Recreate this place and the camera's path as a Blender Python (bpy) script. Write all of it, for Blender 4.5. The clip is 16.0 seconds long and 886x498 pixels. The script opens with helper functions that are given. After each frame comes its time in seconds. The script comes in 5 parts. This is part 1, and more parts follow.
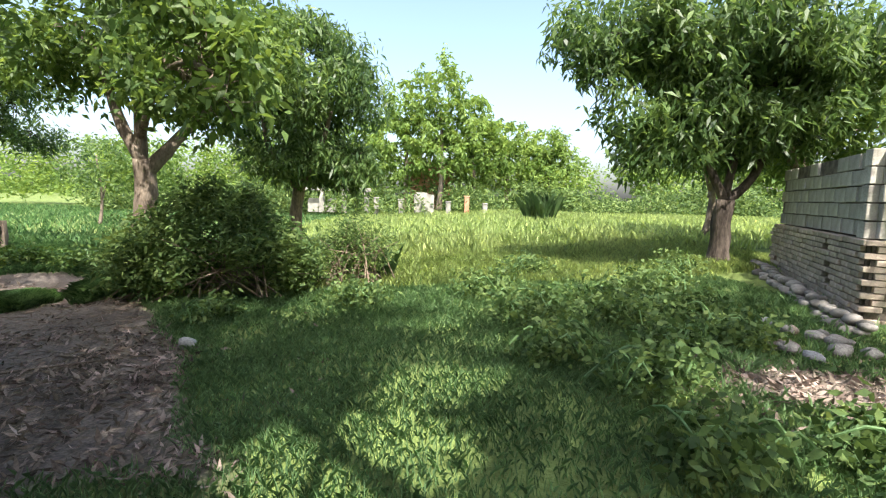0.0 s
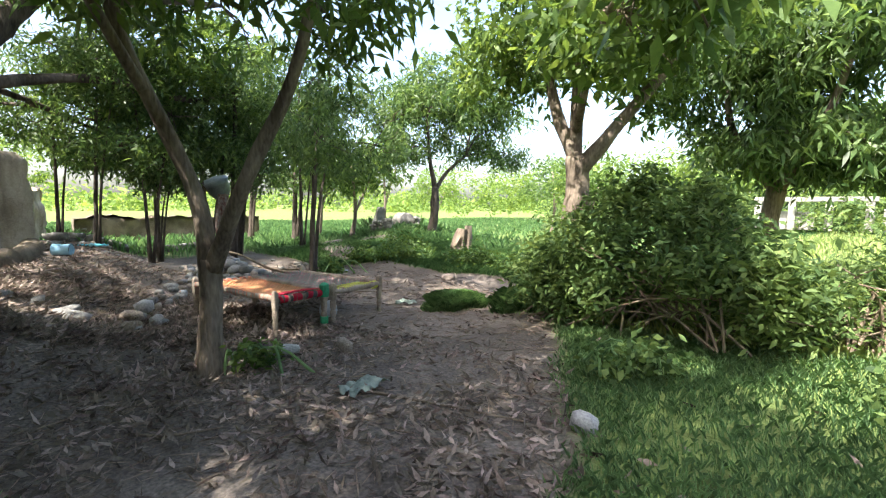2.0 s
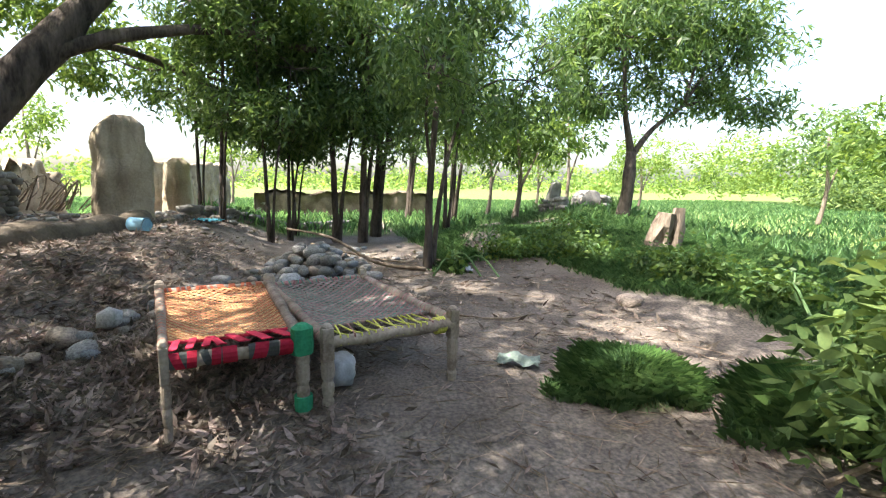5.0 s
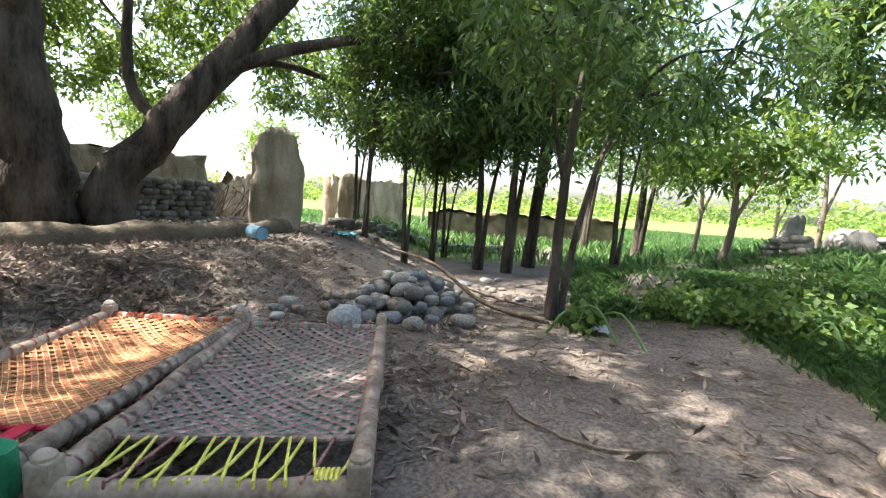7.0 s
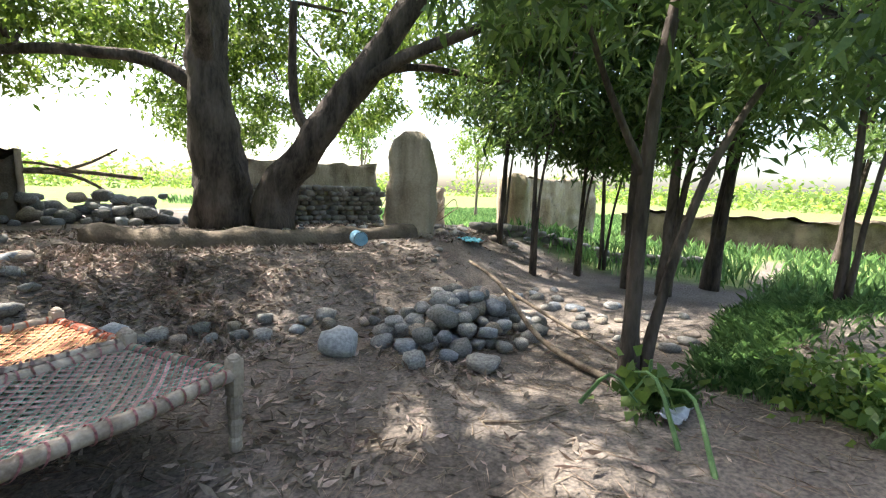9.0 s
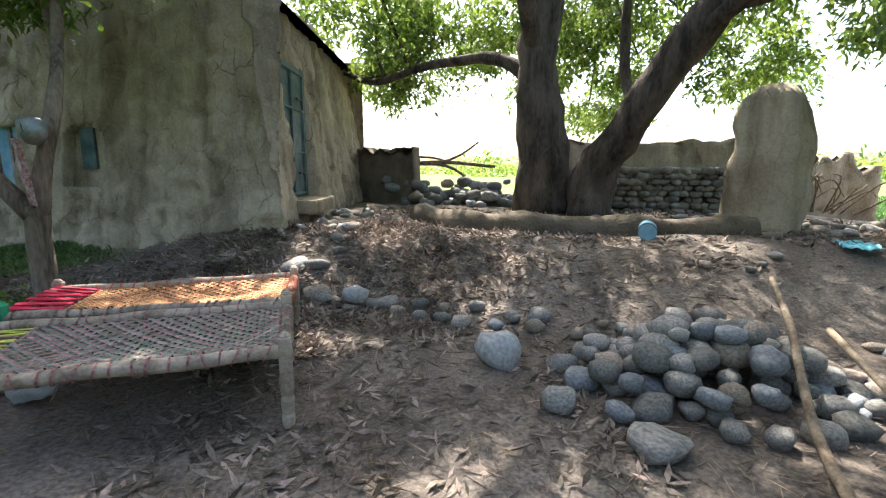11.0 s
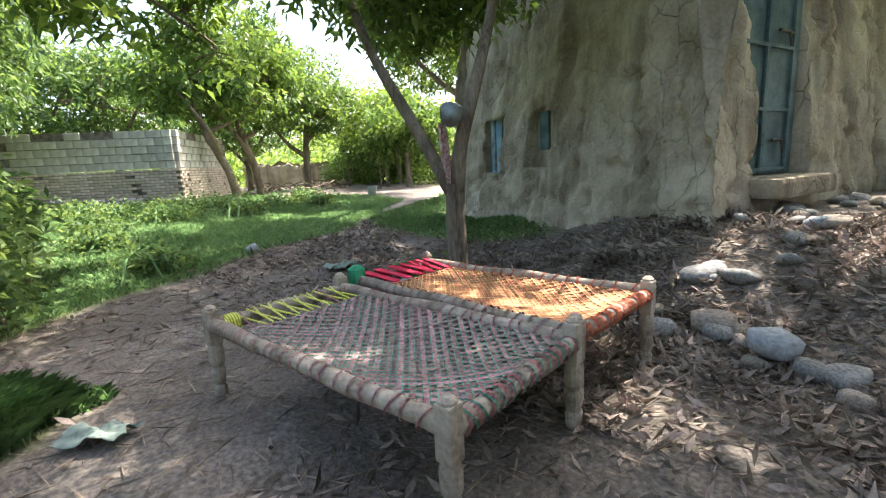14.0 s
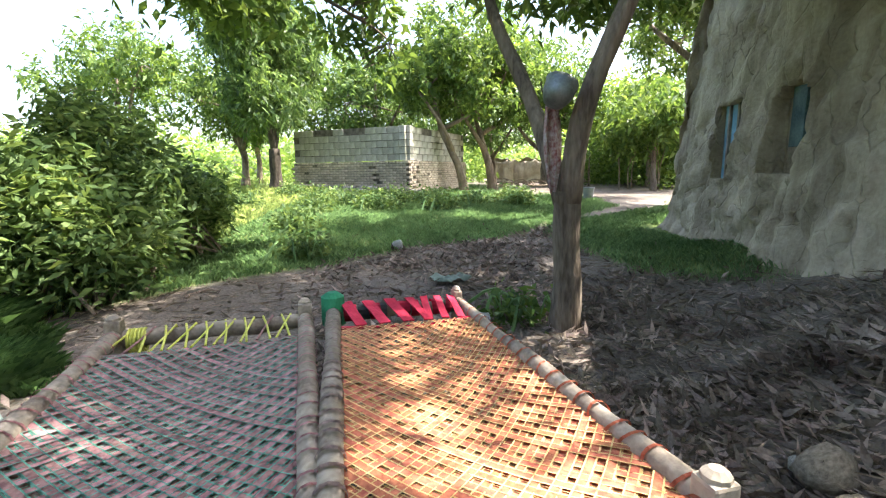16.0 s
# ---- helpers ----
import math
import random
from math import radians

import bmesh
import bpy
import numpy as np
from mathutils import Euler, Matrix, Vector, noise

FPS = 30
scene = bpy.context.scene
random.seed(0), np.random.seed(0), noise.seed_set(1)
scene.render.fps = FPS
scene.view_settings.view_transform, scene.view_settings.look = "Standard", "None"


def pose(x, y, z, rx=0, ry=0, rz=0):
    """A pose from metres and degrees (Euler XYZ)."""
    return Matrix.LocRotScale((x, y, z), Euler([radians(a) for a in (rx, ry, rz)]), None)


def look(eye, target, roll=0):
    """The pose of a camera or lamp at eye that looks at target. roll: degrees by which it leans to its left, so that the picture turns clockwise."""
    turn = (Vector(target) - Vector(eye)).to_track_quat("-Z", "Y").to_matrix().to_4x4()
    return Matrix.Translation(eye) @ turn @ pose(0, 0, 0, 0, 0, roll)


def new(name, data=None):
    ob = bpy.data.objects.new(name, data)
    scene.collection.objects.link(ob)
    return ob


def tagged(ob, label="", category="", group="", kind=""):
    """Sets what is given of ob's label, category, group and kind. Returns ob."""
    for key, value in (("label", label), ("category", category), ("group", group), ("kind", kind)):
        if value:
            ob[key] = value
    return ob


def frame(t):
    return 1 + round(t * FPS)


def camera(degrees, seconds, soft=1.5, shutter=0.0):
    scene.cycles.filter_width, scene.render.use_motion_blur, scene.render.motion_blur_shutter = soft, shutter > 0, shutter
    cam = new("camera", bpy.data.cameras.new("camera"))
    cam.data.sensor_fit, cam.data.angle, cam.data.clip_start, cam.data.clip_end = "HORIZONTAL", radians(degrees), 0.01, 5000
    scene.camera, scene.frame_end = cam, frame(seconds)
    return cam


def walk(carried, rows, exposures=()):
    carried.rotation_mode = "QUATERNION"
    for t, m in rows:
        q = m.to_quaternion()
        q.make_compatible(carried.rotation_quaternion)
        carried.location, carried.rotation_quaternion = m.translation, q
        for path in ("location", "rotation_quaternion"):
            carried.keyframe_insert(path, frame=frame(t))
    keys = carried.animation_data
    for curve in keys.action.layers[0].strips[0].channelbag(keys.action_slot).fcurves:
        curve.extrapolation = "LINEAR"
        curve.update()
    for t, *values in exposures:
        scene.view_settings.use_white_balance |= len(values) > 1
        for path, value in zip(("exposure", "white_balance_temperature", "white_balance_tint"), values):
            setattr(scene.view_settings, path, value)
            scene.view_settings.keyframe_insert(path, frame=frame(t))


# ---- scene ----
cam = camera(87.6, 16.0, soft=1.2)
PATH = [
    (0, (-0.400, -0.100, 1.930), (-0.289, 1.884, 1.703), 1.4),
    (0.5, (-0.465, 0.619, 1.826), (-0.722, 2.594, 1.643), 1.6),
    (1, (-0.644, 1.354, 1.744), (-1.349, 3.217, 1.558), 0.9),
    (1.5, (-0.971, 1.947, 1.720), (-2.125, 3.571, 1.546), 0.9),
    (2, (-1.436, 2.432, 1.628), (-2.910, 3.771, 1.443), 0.6),
    (2.5, (-1.941, 2.789, 1.577), (-3.602, 3.884, 1.373), 0.4),
    (3, (-2.511, 3.203, 1.540), (-4.285, 4.101, 1.320), 0.2),
    (5.5, (-4.572, 5.779, 1.415), (-6.495, 6.257, 1.150), 1.3),
    (6, (-5.007, 6.124, 1.405), (-6.975, 6.385, 1.162), 2.0),
    (6.5, (-5.504, 6.424, 1.404), (-7.491, 6.443, 1.178), 3.0),
    (7, (-5.907, 6.793, 1.361), (-7.881, 6.542, 1.164), 3.4),
    (7.5, (-6.290, 7.222, 1.408), (-8.218, 6.727, 1.218), 3.6),
    (8, (-6.726, 7.708, 1.515), (-8.581, 6.993, 1.298), 2.7),
    (10.5, (-9.218, 8.682, 1.475), (-9.895, 6.826, 1.170), 1.7),
    (11, (-9.658, 8.512, 1.462), (-9.832, 6.548, 1.126), 0.4),
    (11.5, (-9.948, 8.332, 1.443), (-9.544, 6.408, 1.072), -1.0),
    (12, (-10.112, 8.180, 1.422), (-9.129, 6.480, 1.043), -2.6),
    (12.5, (-10.129, 7.963, 1.364), (-8.802, 6.509, 1.006), -4.1),
    (13, (-10.116, 7.639, 1.371), (-8.669, 6.305, 1.016), -3.7),
    (13.5, (-10.169, 7.223, 1.342), (-8.674, 5.943, 0.984), -3.3),
    (14, (-10.131, 6.799, 1.310), (-8.536, 5.649, 0.947), -2.8),
    (14.5, (-10.053, 6.338, 1.289), (-8.346, 5.362, 0.920), -2.7),
    (15, (-9.940, 5.839, 1.302), (-8.135, 5.059, 0.935), -2.2),
    (15.5, (-9.757, 5.365, 1.297), (-7.855, 4.863, 0.935), -1.5),
    (16, (-9.572, 4.892, 1.266), (-7.605, 4.765, 0.927), -0.8),
]
EXPO = 1.4
walk(cam, [(t, look(eye, target, roll)) for t, eye, target, roll in PATH],
     exposures=[(0.0, EXPO + 0.15), (1.0, EXPO + 0.05), (2.0, EXPO + 0.75), (2.5, EXPO + 0.95), (3.0, EXPO + 0.9), (6.0, EXPO + 0.85), (8.0, EXPO + 0.8), (11.0, EXPO + 0.88), (12.5, EXPO + 0.85), (14.5, EXPO + 1.1), (16.0, EXPO + 1.1)])

# ---------- world and sun ----------
SUN_DIR = Vector((0.06, -0.54, 0.84)).normalized()
world = bpy.data.worlds.new("sky")
scene.world = world
world.use_nodes = True
wn = world.node_tree.nodes
sky = wn.new("ShaderNodeTexSky")
sky.sky_type = "NISHITA"
sky.sun_disc = False
sky.sun_elevation = math.asin(SUN_DIR.z)
sky.sun_rotation = math.atan2(SUN_DIR.x, SUN_DIR.y)
sky.air_density, sky.dust_density, sky.ozone_density = 1.0, 4.0, 1.0
wn["Background"].inputs[1].default_value = 0.15
world.node_tree.links.new(sky.outputs[0], wn["Background"].inputs[0])
sun_data = bpy.data.lights.new("sun", "SUN")
sun_data.energy, sun_data.angle, sun_data.color = 4.0, radians(0.6), (1.0, 0.95, 0.86)
sun = new("sun", sun_data)
sun.matrix_world = look(SUN_DIR * 60, (0, 0, 0))

# ---------- materials ----------
def shader(name, low, high, scale=8.0, rough=0.9, bump=0.3, fine=60.0, dist=0.01, spec=0.2, island=0.0, obj=0.0,
           stretch=(1, 1, 1), translucent=0.0, third=None, metal=0.0):
    """Two-scale noise colour with bump; island / obj: brightness spread from piece to piece."""
    m = bpy.data.materials.new(name)
    m.use_nodes = True
    n, l = m.node_tree.nodes, m.node_tree.links
    b = n["Principled BSDF"]
    b.inputs["Roughness"].default_value = rough
    b.inputs["Specular IOR Level"].default_value = spec
    b.inputs["Metallic"].default_value = metal
    tc = n.new("ShaderNodeTexCoord")
    mp = n.new("ShaderNodeMapping")
    mp.inputs["Scale"].default_value = stretch
    l.new(tc.outputs["Object"], mp.inputs[0])
    def nz(s, d):
        q = n.new("ShaderNodeTexNoise")
        q.inputs["Scale"].default_value, q.inputs["Detail"].default_value = s, d
        l.new(mp.outputs[0], q.inputs["Vector"])
        return q
    a, f = nz(scale, 6), nz(fine, 4)
    mixf = n.new("ShaderNodeMath")
    mixf.operation = "MULTIPLY_ADD"
    l.new(f.outputs[0], mixf.inputs[0])
    mixf.inputs[1].default_value = 0.45
    sub = n.new("ShaderNodeMath")
    sub.operation = "SUBTRACT"
    l.new(a.outputs[0], sub.inputs[0])
    sub.inputs[1].default_value = 0.22
    l.new(sub.outputs[0], mixf.inputs[2])
    ramp = n.new("ShaderNodeValToRGB")
    e = ramp.color_ramp.elements
    e[0].position, e[1].position = 0.3, 0.72
    e[0].color, e[1].color = (*low, 1), (*high, 1)
    if third:
        k = e.new(0.52)
        k.color = (*third, 1)
    l.new(mixf.outputs[0], ramp.inputs[0])
    col = ramp.outputs[0]
    if island or obj:
        src = n.new("ShaderNodeNewGeometry").outputs["Random Per Island"] if island else n.new("ShaderNodeObjectInfo").outputs["Random"]
        mr = n.new("ShaderNodeMapRange")
        amp = island or obj
        mr.inputs[3].default_value, mr.inputs[4].default_value = 1 - amp, 1 + amp
        l.new(src, mr.inputs[0])
        hs = n.new("ShaderNodeHueSaturation")
        l.new(mr.outputs[0], hs.inputs["Value"])
        mh = n.new("ShaderNodeMapRange")
        mh.inputs[3].default_value, mh.inputs[4].default_value = 0.5 + 0.035 * amp, 0.5 - 0.05 * amp
        l.new(src, mh.inputs[0])
        l.new(mh.outputs[0], hs.inputs["Hue"])
        l.new(col, hs.inputs["Color"])
        col = hs.outputs[0]
    l.new(col, b.inputs["Base Color"])
    if bump:
        bp = n.new("ShaderNodeBump")
        bp.inputs["Strength"].default_value, bp.inputs["Distance"].default_value = bump, dist
        l.new(mixf.outputs[0], bp.inputs["Height"])
        l.new(bp.outputs[0], b.inputs["Normal"])
    if translucent:
        tr = n.new("ShaderNodeBsdfTranslucent")
        hs2 = n.new("ShaderNodeHueSaturation")
        hs2.inputs["Hue"].default_value, hs2.inputs["Saturation"].default_value, hs2.inputs["Value"].default_value = 0.475, 1.15, 1.7
        l.new(col, hs2.inputs["Color"])
        l.new(hs2.outputs[0], tr.inputs[0])
        mx = n.new("ShaderNodeMixShader")
        mx.inputs[0].default_value = translucent
        l.new(b.outputs[0], mx.inputs[1])
        l.new(tr.outputs[0], mx.inputs[2])
        l.new(mx.outputs[0], n["Material Output"].inputs[0])
    return m

M_MANGO = shader("mango_leaf", (0.05, 0.10, 0.034), (0.115, 0.19, 0.06), 0.8, 0.42, 0, island=0.45, spec=0.4, translucent=0.45)
M_LEAF = shader("light_leaf", (0.065, 0.125, 0.035), (0.13, 0.205, 0.055), 0.8, 0.5, 0, island=0.4, spec=0.3, translucent=0.42)
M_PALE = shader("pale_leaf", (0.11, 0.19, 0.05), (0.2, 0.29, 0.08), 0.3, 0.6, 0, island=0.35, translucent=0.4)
M_BUSH = shader("bush_leaf", (0.062, 0.118, 0.04), (0.145, 0.215, 0.07), 1.2, 0.6, 0, island=0.5, spec=0.2, translucent=0.35)
M_GRASS = shader("grass_blade", (0.115, 0.21, 0.09), (0.215, 0.345, 0.165), 0.7, 0.6, 0, island=0.35, translucent=0.4)
M_TUFT = shader("tuft_blade", (0.085, 0.18, 0.07), (0.165, 0.30, 0.125), 0.9, 0.6, 0, island=0.4, translucent=0.35)
# lighter copy of the grass colour, with the far meadow's sunlight painted in
M_MEADOW_LIT = shader("sunlit_meadow_blade", (0.24, 0.33, 0.12), (0.40, 0.48, 0.20), 0.4, 0.6, 0, island=0.35, translucent=0.45)
M_FLAX = shader("flax_blade", (0.08, 0.15, 0.06), (0.14, 0.22, 0.09), 1.0, 0.5, 0, island=0.3, translucent=0.25)
M_LITTER = shader("dry_leaf", (0.085, 0.064, 0.05), (0.35, 0.29, 0.235), 3, 0.75, 0, island=0.55, translucent=0.1)
M_BARK = shader("grey_brown_bark", (0.09, 0.068, 0.052), (0.31, 0.25, 0.195), 5, 0.95, 0.9, 40, 0.03, stretch=(1, 1, 0.25))
M_BARK_OLD_SHADED = shader("old_dark_shaded_bark", (0.03, 0.024, 0.02), (0.15, 0.12, 0.10), 4, 0.95, 1.0, 26, 0.06, stretch=(1, 1, 0.3))
M_TWIG = shader("dry_twig", (0.1, 0.07, 0.05), (0.34, 0.27, 0.2), 9, 0.9, 0.4, island=0.3)
def mud_material():
    """Sun-dried plaster: dark run-off streaks, flaked patches and fine cracks."""
    m = shader("mud_plaster", (0.31, 0.25, 0.18), (0.56, 0.475, 0.36), 1.4, 0.97, 0.7, 26, 0.03, third=(0.45, 0.375, 0.28))
    n, l = m.node_tree.nodes, m.node_tree.links
    b = n["Principled BSDF"]
    old = b.inputs["Base Color"].links[0].from_socket
    tc = n.new("ShaderNodeTexCoord")
    mp = n.new("ShaderNodeMapping")
    mp.inputs["Scale"].default_value = (3.0, 3.0, 0.45)
    l.new(tc.outputs["Object"], mp.inputs[0])
    st = n.new("ShaderNodeTexNoise")
    st.inputs["Scale"].default_value, st.inputs["Detail"].default_value = 1.0, 6
    l.new(mp.outputs[0], st.inputs["Vector"])
    r = n.new("ShaderNodeValToRGB")
    r.color_ramp.elements[0].position, r.color_ramp.elements[1].position = 0.36, 0.56
    r.color_ramp.elements[0].color, r.color_ramp.elements[1].color = (0.42, 0.40, 0.37, 1), (1, 1, 1, 1)
    l.new(st.outputs[0], r.inputs[0])
    warp = n.new("ShaderNodeTexNoise")
    warp.inputs["Scale"].default_value = 3.0
    l.new(tc.outputs["Object"], warp.inputs["Vector"])
    add = n.new("ShaderNodeMixRGB")
    add.blend_type = "ADD"
    add.inputs[0].default_value = 0.22
    l.new(tc.outputs["Object"], add.inputs[1])
    l.new(warp.outputs["Color"], add.inputs[2])
    vo = n.new("ShaderNodeTexVoronoi")
    vo.feature = "DISTANCE_TO_EDGE"
    vo.inputs["Scale"].default_value = 2.2
    tall = n.new("ShaderNodeMapping")
    tall.inputs["Scale"].default_value = (1.5, 1.5, 0.6)
    l.new(add.outputs[0], tall.inputs[0])
    l.new(tall.outputs[0], vo.inputs["Vector"])
    cr = n.new("ShaderNodeValToRGB")
    cr.color_ramp.elements[0].position, cr.color_ramp.elements[1].position = 0.0, 0.024
    cr.color_ramp.elements[0].color = (0.5, 0.48, 0.45, 1)
    l.new(vo.outputs["Distance"], cr.inputs[0])
    gate = n.new("ShaderNodeTexNoise")
    gate.inputs["Scale"].default_value = 1.1
    l.new(tc.outputs["Object"], gate.inputs["Vector"])
    gr = n.new("ShaderNodeMapRange")
    gr.inputs[1].default_value, gr.inputs[2].default_value = 0.53, 0.68
    l.new(gate.outputs[0], gr.inputs[0])
    mx = n.new("ShaderNodeMixRGB")
    mx.blend_type = "MULTIPLY"
    mx.inputs[0].default_value = 0.75
    l.new(old, mx.inputs[1])
    l.new(r.outputs[0], mx.inputs[2])
    mc = n.new("ShaderNodeMixRGB")
    mc.blend_type = "MULTIPLY"
    l.new(gr.outputs[0], mc.inputs[0])
    l.new(mx.outputs[0], mc.inputs[1])
    l.new(cr.outputs[0], mc.inputs[2])
    l.new(mc.outputs[0], b.inputs["Base Color"])
    bp = n.new("ShaderNodeBump")
    bp.inputs["Strength"].default_value, bp.inputs["Distance"].default_value = 1.0, 0.05
    l.new(st.outputs[0], bp.inputs["Height"])
    l.new(b.inputs["Normal"].links[0].from_socket, bp.inputs["Normal"])
    bp2 = n.new("ShaderNodeBump")
    bp2.inputs["Strength"].default_value, bp2.inputs["Distance"].default_value = 0.7, 0.03
    l.new(cr.outputs[0], bp2.inputs["Height"])
    l.new(bp.outputs[0], bp2.inputs["Normal"])
    l.new(bp2.outputs[0], b.inputs["Normal"])
    return m
M_MUD = mud_material()
M_MUDDARK = shader("dark_mud", (0.085, 0.068, 0.05), (0.21, 0.17, 0.13), 2.5, 0.97, 0.8, 30, 0.03)
M_STONE = shader("river_stone", (0.13, 0.12, 0.11), (0.33, 0.31, 0.28), 5, 0.8, 0.35, 60, 0.01, island=0.28)
M_STONE_OBJ = shader("river_cobble", (0.11, 0.105, 0.10), (0.30, 0.29, 0.27), 6, 0.75, 0.35, 50, 0.008, obj=0.38)
M_STONE_BROWN = shader("brown_cobble", (0.15, 0.12, 0.095), (0.38, 0.32, 0.26), 6, 0.8, 0.4, 50, 0.01, obj=0.3)
M_STONE_BLUE = shader("slate_blue_cobble", (0.11, 0.117, 0.13), (0.27, 0.285, 0.305), 5, 0.65, 0.35, 50, 0.008, obj=0.3)
M_BLUESTONE = shader("blue_grey_stone", (0.23, 0.23, 0.235), (0.48, 0.48, 0.475), 5, 0.6, 0.3)
M_BRICK = shader("old_brick", (0.30, 0.24, 0.19), (0.55, 0.47, 0.38), 7, 0.95, 0.6, 50, 0.012, obj=0.25)
M_BLOCK = shader("grey_block", (0.24, 0.225, 0.19), (0.58, 0.55, 0.48), 2.2, 0.95, 0.6, 50, 0.012, obj=0.12)
M_MORTAR = shader("dark_mortar", (0.07, 0.06, 0.05), (0.2, 0.175, 0.145), 9, 0.98, 0.6)
M_WOOD = shader("weathered_wood", (0.17, 0.13, 0.10), (0.45, 0.38, 0.31), 6, 0.8, 0.6, 50, 0.008, stretch=(1, 1, 1))
M_DOOR = shader("blue_green_door", (0.045, 0.08, 0.085), (0.14, 0.2, 0.205), 4, 0.6, 0.3, 40, 0.005)
M_DARK = shader("dark_room", (0.02, 0.018, 0.016), (0.05, 0.045, 0.04), 4, 0.95, 0.2)
M_IRON = shader("rusty_iron", (0.03, 0.03, 0.03), (0.12, 0.09, 0.07), 12, 0.6, 0.2, metal=0.6)
M_BLUEPAINT = shader("worn_blue_paint", (0.12, 0.28, 0.42), (0.3, 0.5, 0.62), 6, 0.5, 0.2)
M_TIN = shader("grey_tin", (0.14, 0.16, 0.16), (0.30, 0.33, 0.325), 10, 0.45, 0.15, metal=0.5)
M_PLASTIC = shader("white_plastic", (0.3, 0.32, 0.35), (0.5, 0.52, 0.55), 8, 0.35, 0.4)
M_CYAN = shader("blue_plastic_sheet", (0.05, 0.35, 0.45), (0.2, 0.6, 0.68), 8, 0.4, 0.3)
M_CLOTH = shader("grey_green_cloth", (0.13, 0.165, 0.14), (0.28, 0.33, 0.285), 9, 0.9, 0.6)
M_SCARF = shader("checked_cloth", (0.25, 0.09, 0.08), (0.55, 0.48, 0.44), 28, 0.9, 0.3)
M_RED = shader("red_cloth", (0.45, 0.02, 0.05), (0.72, 0.05, 0.1), 8, 0.85, 0.3)
M_DARKCLOTH = shader("dark_grey_band", (0.07, 0.08, 0.08), (0.16, 0.17, 0.16), 8, 0.9, 0.3)
M_GREENTAPE = shader("green_rag", (0.02, 0.16, 0.08), (0.05, 0.33, 0.17), 8, 0.7, 0.3)
M_YELLOW = shader("yellow_cord", (0.5, 0.5, 0.07), (0.72, 0.7, 0.2), 30, 0.8, 0.3)
M_STRAP_PINK = shader("pink_strap", (0.22, 0.10, 0.10), (0.46, 0.24, 0.23), 30, 0.7, 0.2, island=0.3)
M_STRAP_GREEN = shader("green_strap", (0.05, 0.16, 0.125), (0.15, 0.36, 0.28), 30, 0.7, 0.2, island=0.25)
M_STRAP_GREY = shader("grey_strap", (0.16, 0.12, 0.11), (0.34, 0.25, 0.22), 30, 0.8, 0.2, island=0.3)
M_STRAP_ORANGE = shader("orange_strap", (0.55, 0.34, 0.13), (0.8, 0.58, 0.28), 30, 0.7, 0.2, island=0.25)
M_STRAP_BROWN = shader("rust_strap", (0.30, 0.09, 0.05), (0.55, 0.2, 0.1), 30, 0.7, 0.2, island=0.25)
M_REDDIRT = shader("terracotta", (0.4, 0.18, 0.1), (0.55, 0.3, 0.2), 3, 0.9, 0.2)
M_WHITEWALL = shader("pale_ruin_plaster", (0.2, 0.19, 0.17), (0.36, 0.345, 0.31), 2, 0.9, 0.2)

# ---------- terrain ----------
def ss(a, b, v):
    k = np.clip((v - a) / (b - a), 0, 1)
    return k * k * (3 - 2 * k)

def gauss(x, y, cx, cy, rx, ry):
    return np.exp(-((x - cx) / rx) ** 2 - ((y - cy) / ry) ** 2)

def bank_edge(x):
    """The y at which the raised bank under house and old tree begins."""
    return 3.55 + 0.5 * np.clip((-9.0 - x) / 3.0, 0, 1) * 3.2 - 1.2 * ss(-7.6, -5.6, x)

def relief(x, y):
    x, y = np.asarray(x, float), np.asarray(y, float)
    z = 0.40 * ss(-6.5, 2.5, x)
    z = z + 0.62 * ss(0.25, -2.0, y - bank_edge(x)) * ss(-2.2, -6.5, x) * ss(-24, -17, x)
    z = z + 0.45 * gauss(x, y, -11.0, 11.6, 3.2, 2.6) + 0.75 * gauss(x, y, -15.6, 13.4, 3.0, 2.4) + 0.3 * gauss(x, y, -14, 9.3, 1.6, 1.3)
    z = z + 0.25 * ss(3.0, 6.0, x) * ss(2, 6, y)
    z = z + 0.10 * gauss(x, y, 2.4, 3.4, 0.9, 0.7)
    near = np.exp(-((x + 4) / 22) ** 2 - ((y - 4) / 20) ** 2)
    z = z + near * (0.025 * np.sin(2.1 * x + 0.7 * y) * np.sin(1.7 * y - 0.5 * x) + 0.012 * np.sin(5.3 * x + 1.1) * np.sin(4.7 * y))
    far = ss(25, 90, np.hypot(x + 3, y - 5))
    return z + 0.35 * far * np.sin(x * 0.05) * np.cos(y * 0.043) - 0.25 * far

def ground(x, y):
    return float(relief(x, y))

def wave(x, y):
    return 0.5 * np.sin(1.9 * x + 1.3 * np.sin(1.1 * y)) * np.sin(2.3 * y + 0.8 * np.sin(1.7 * x)) + 0.3 * np.sin(5.1 * x + 2 * y) * np.sin(4.3 * y - x)

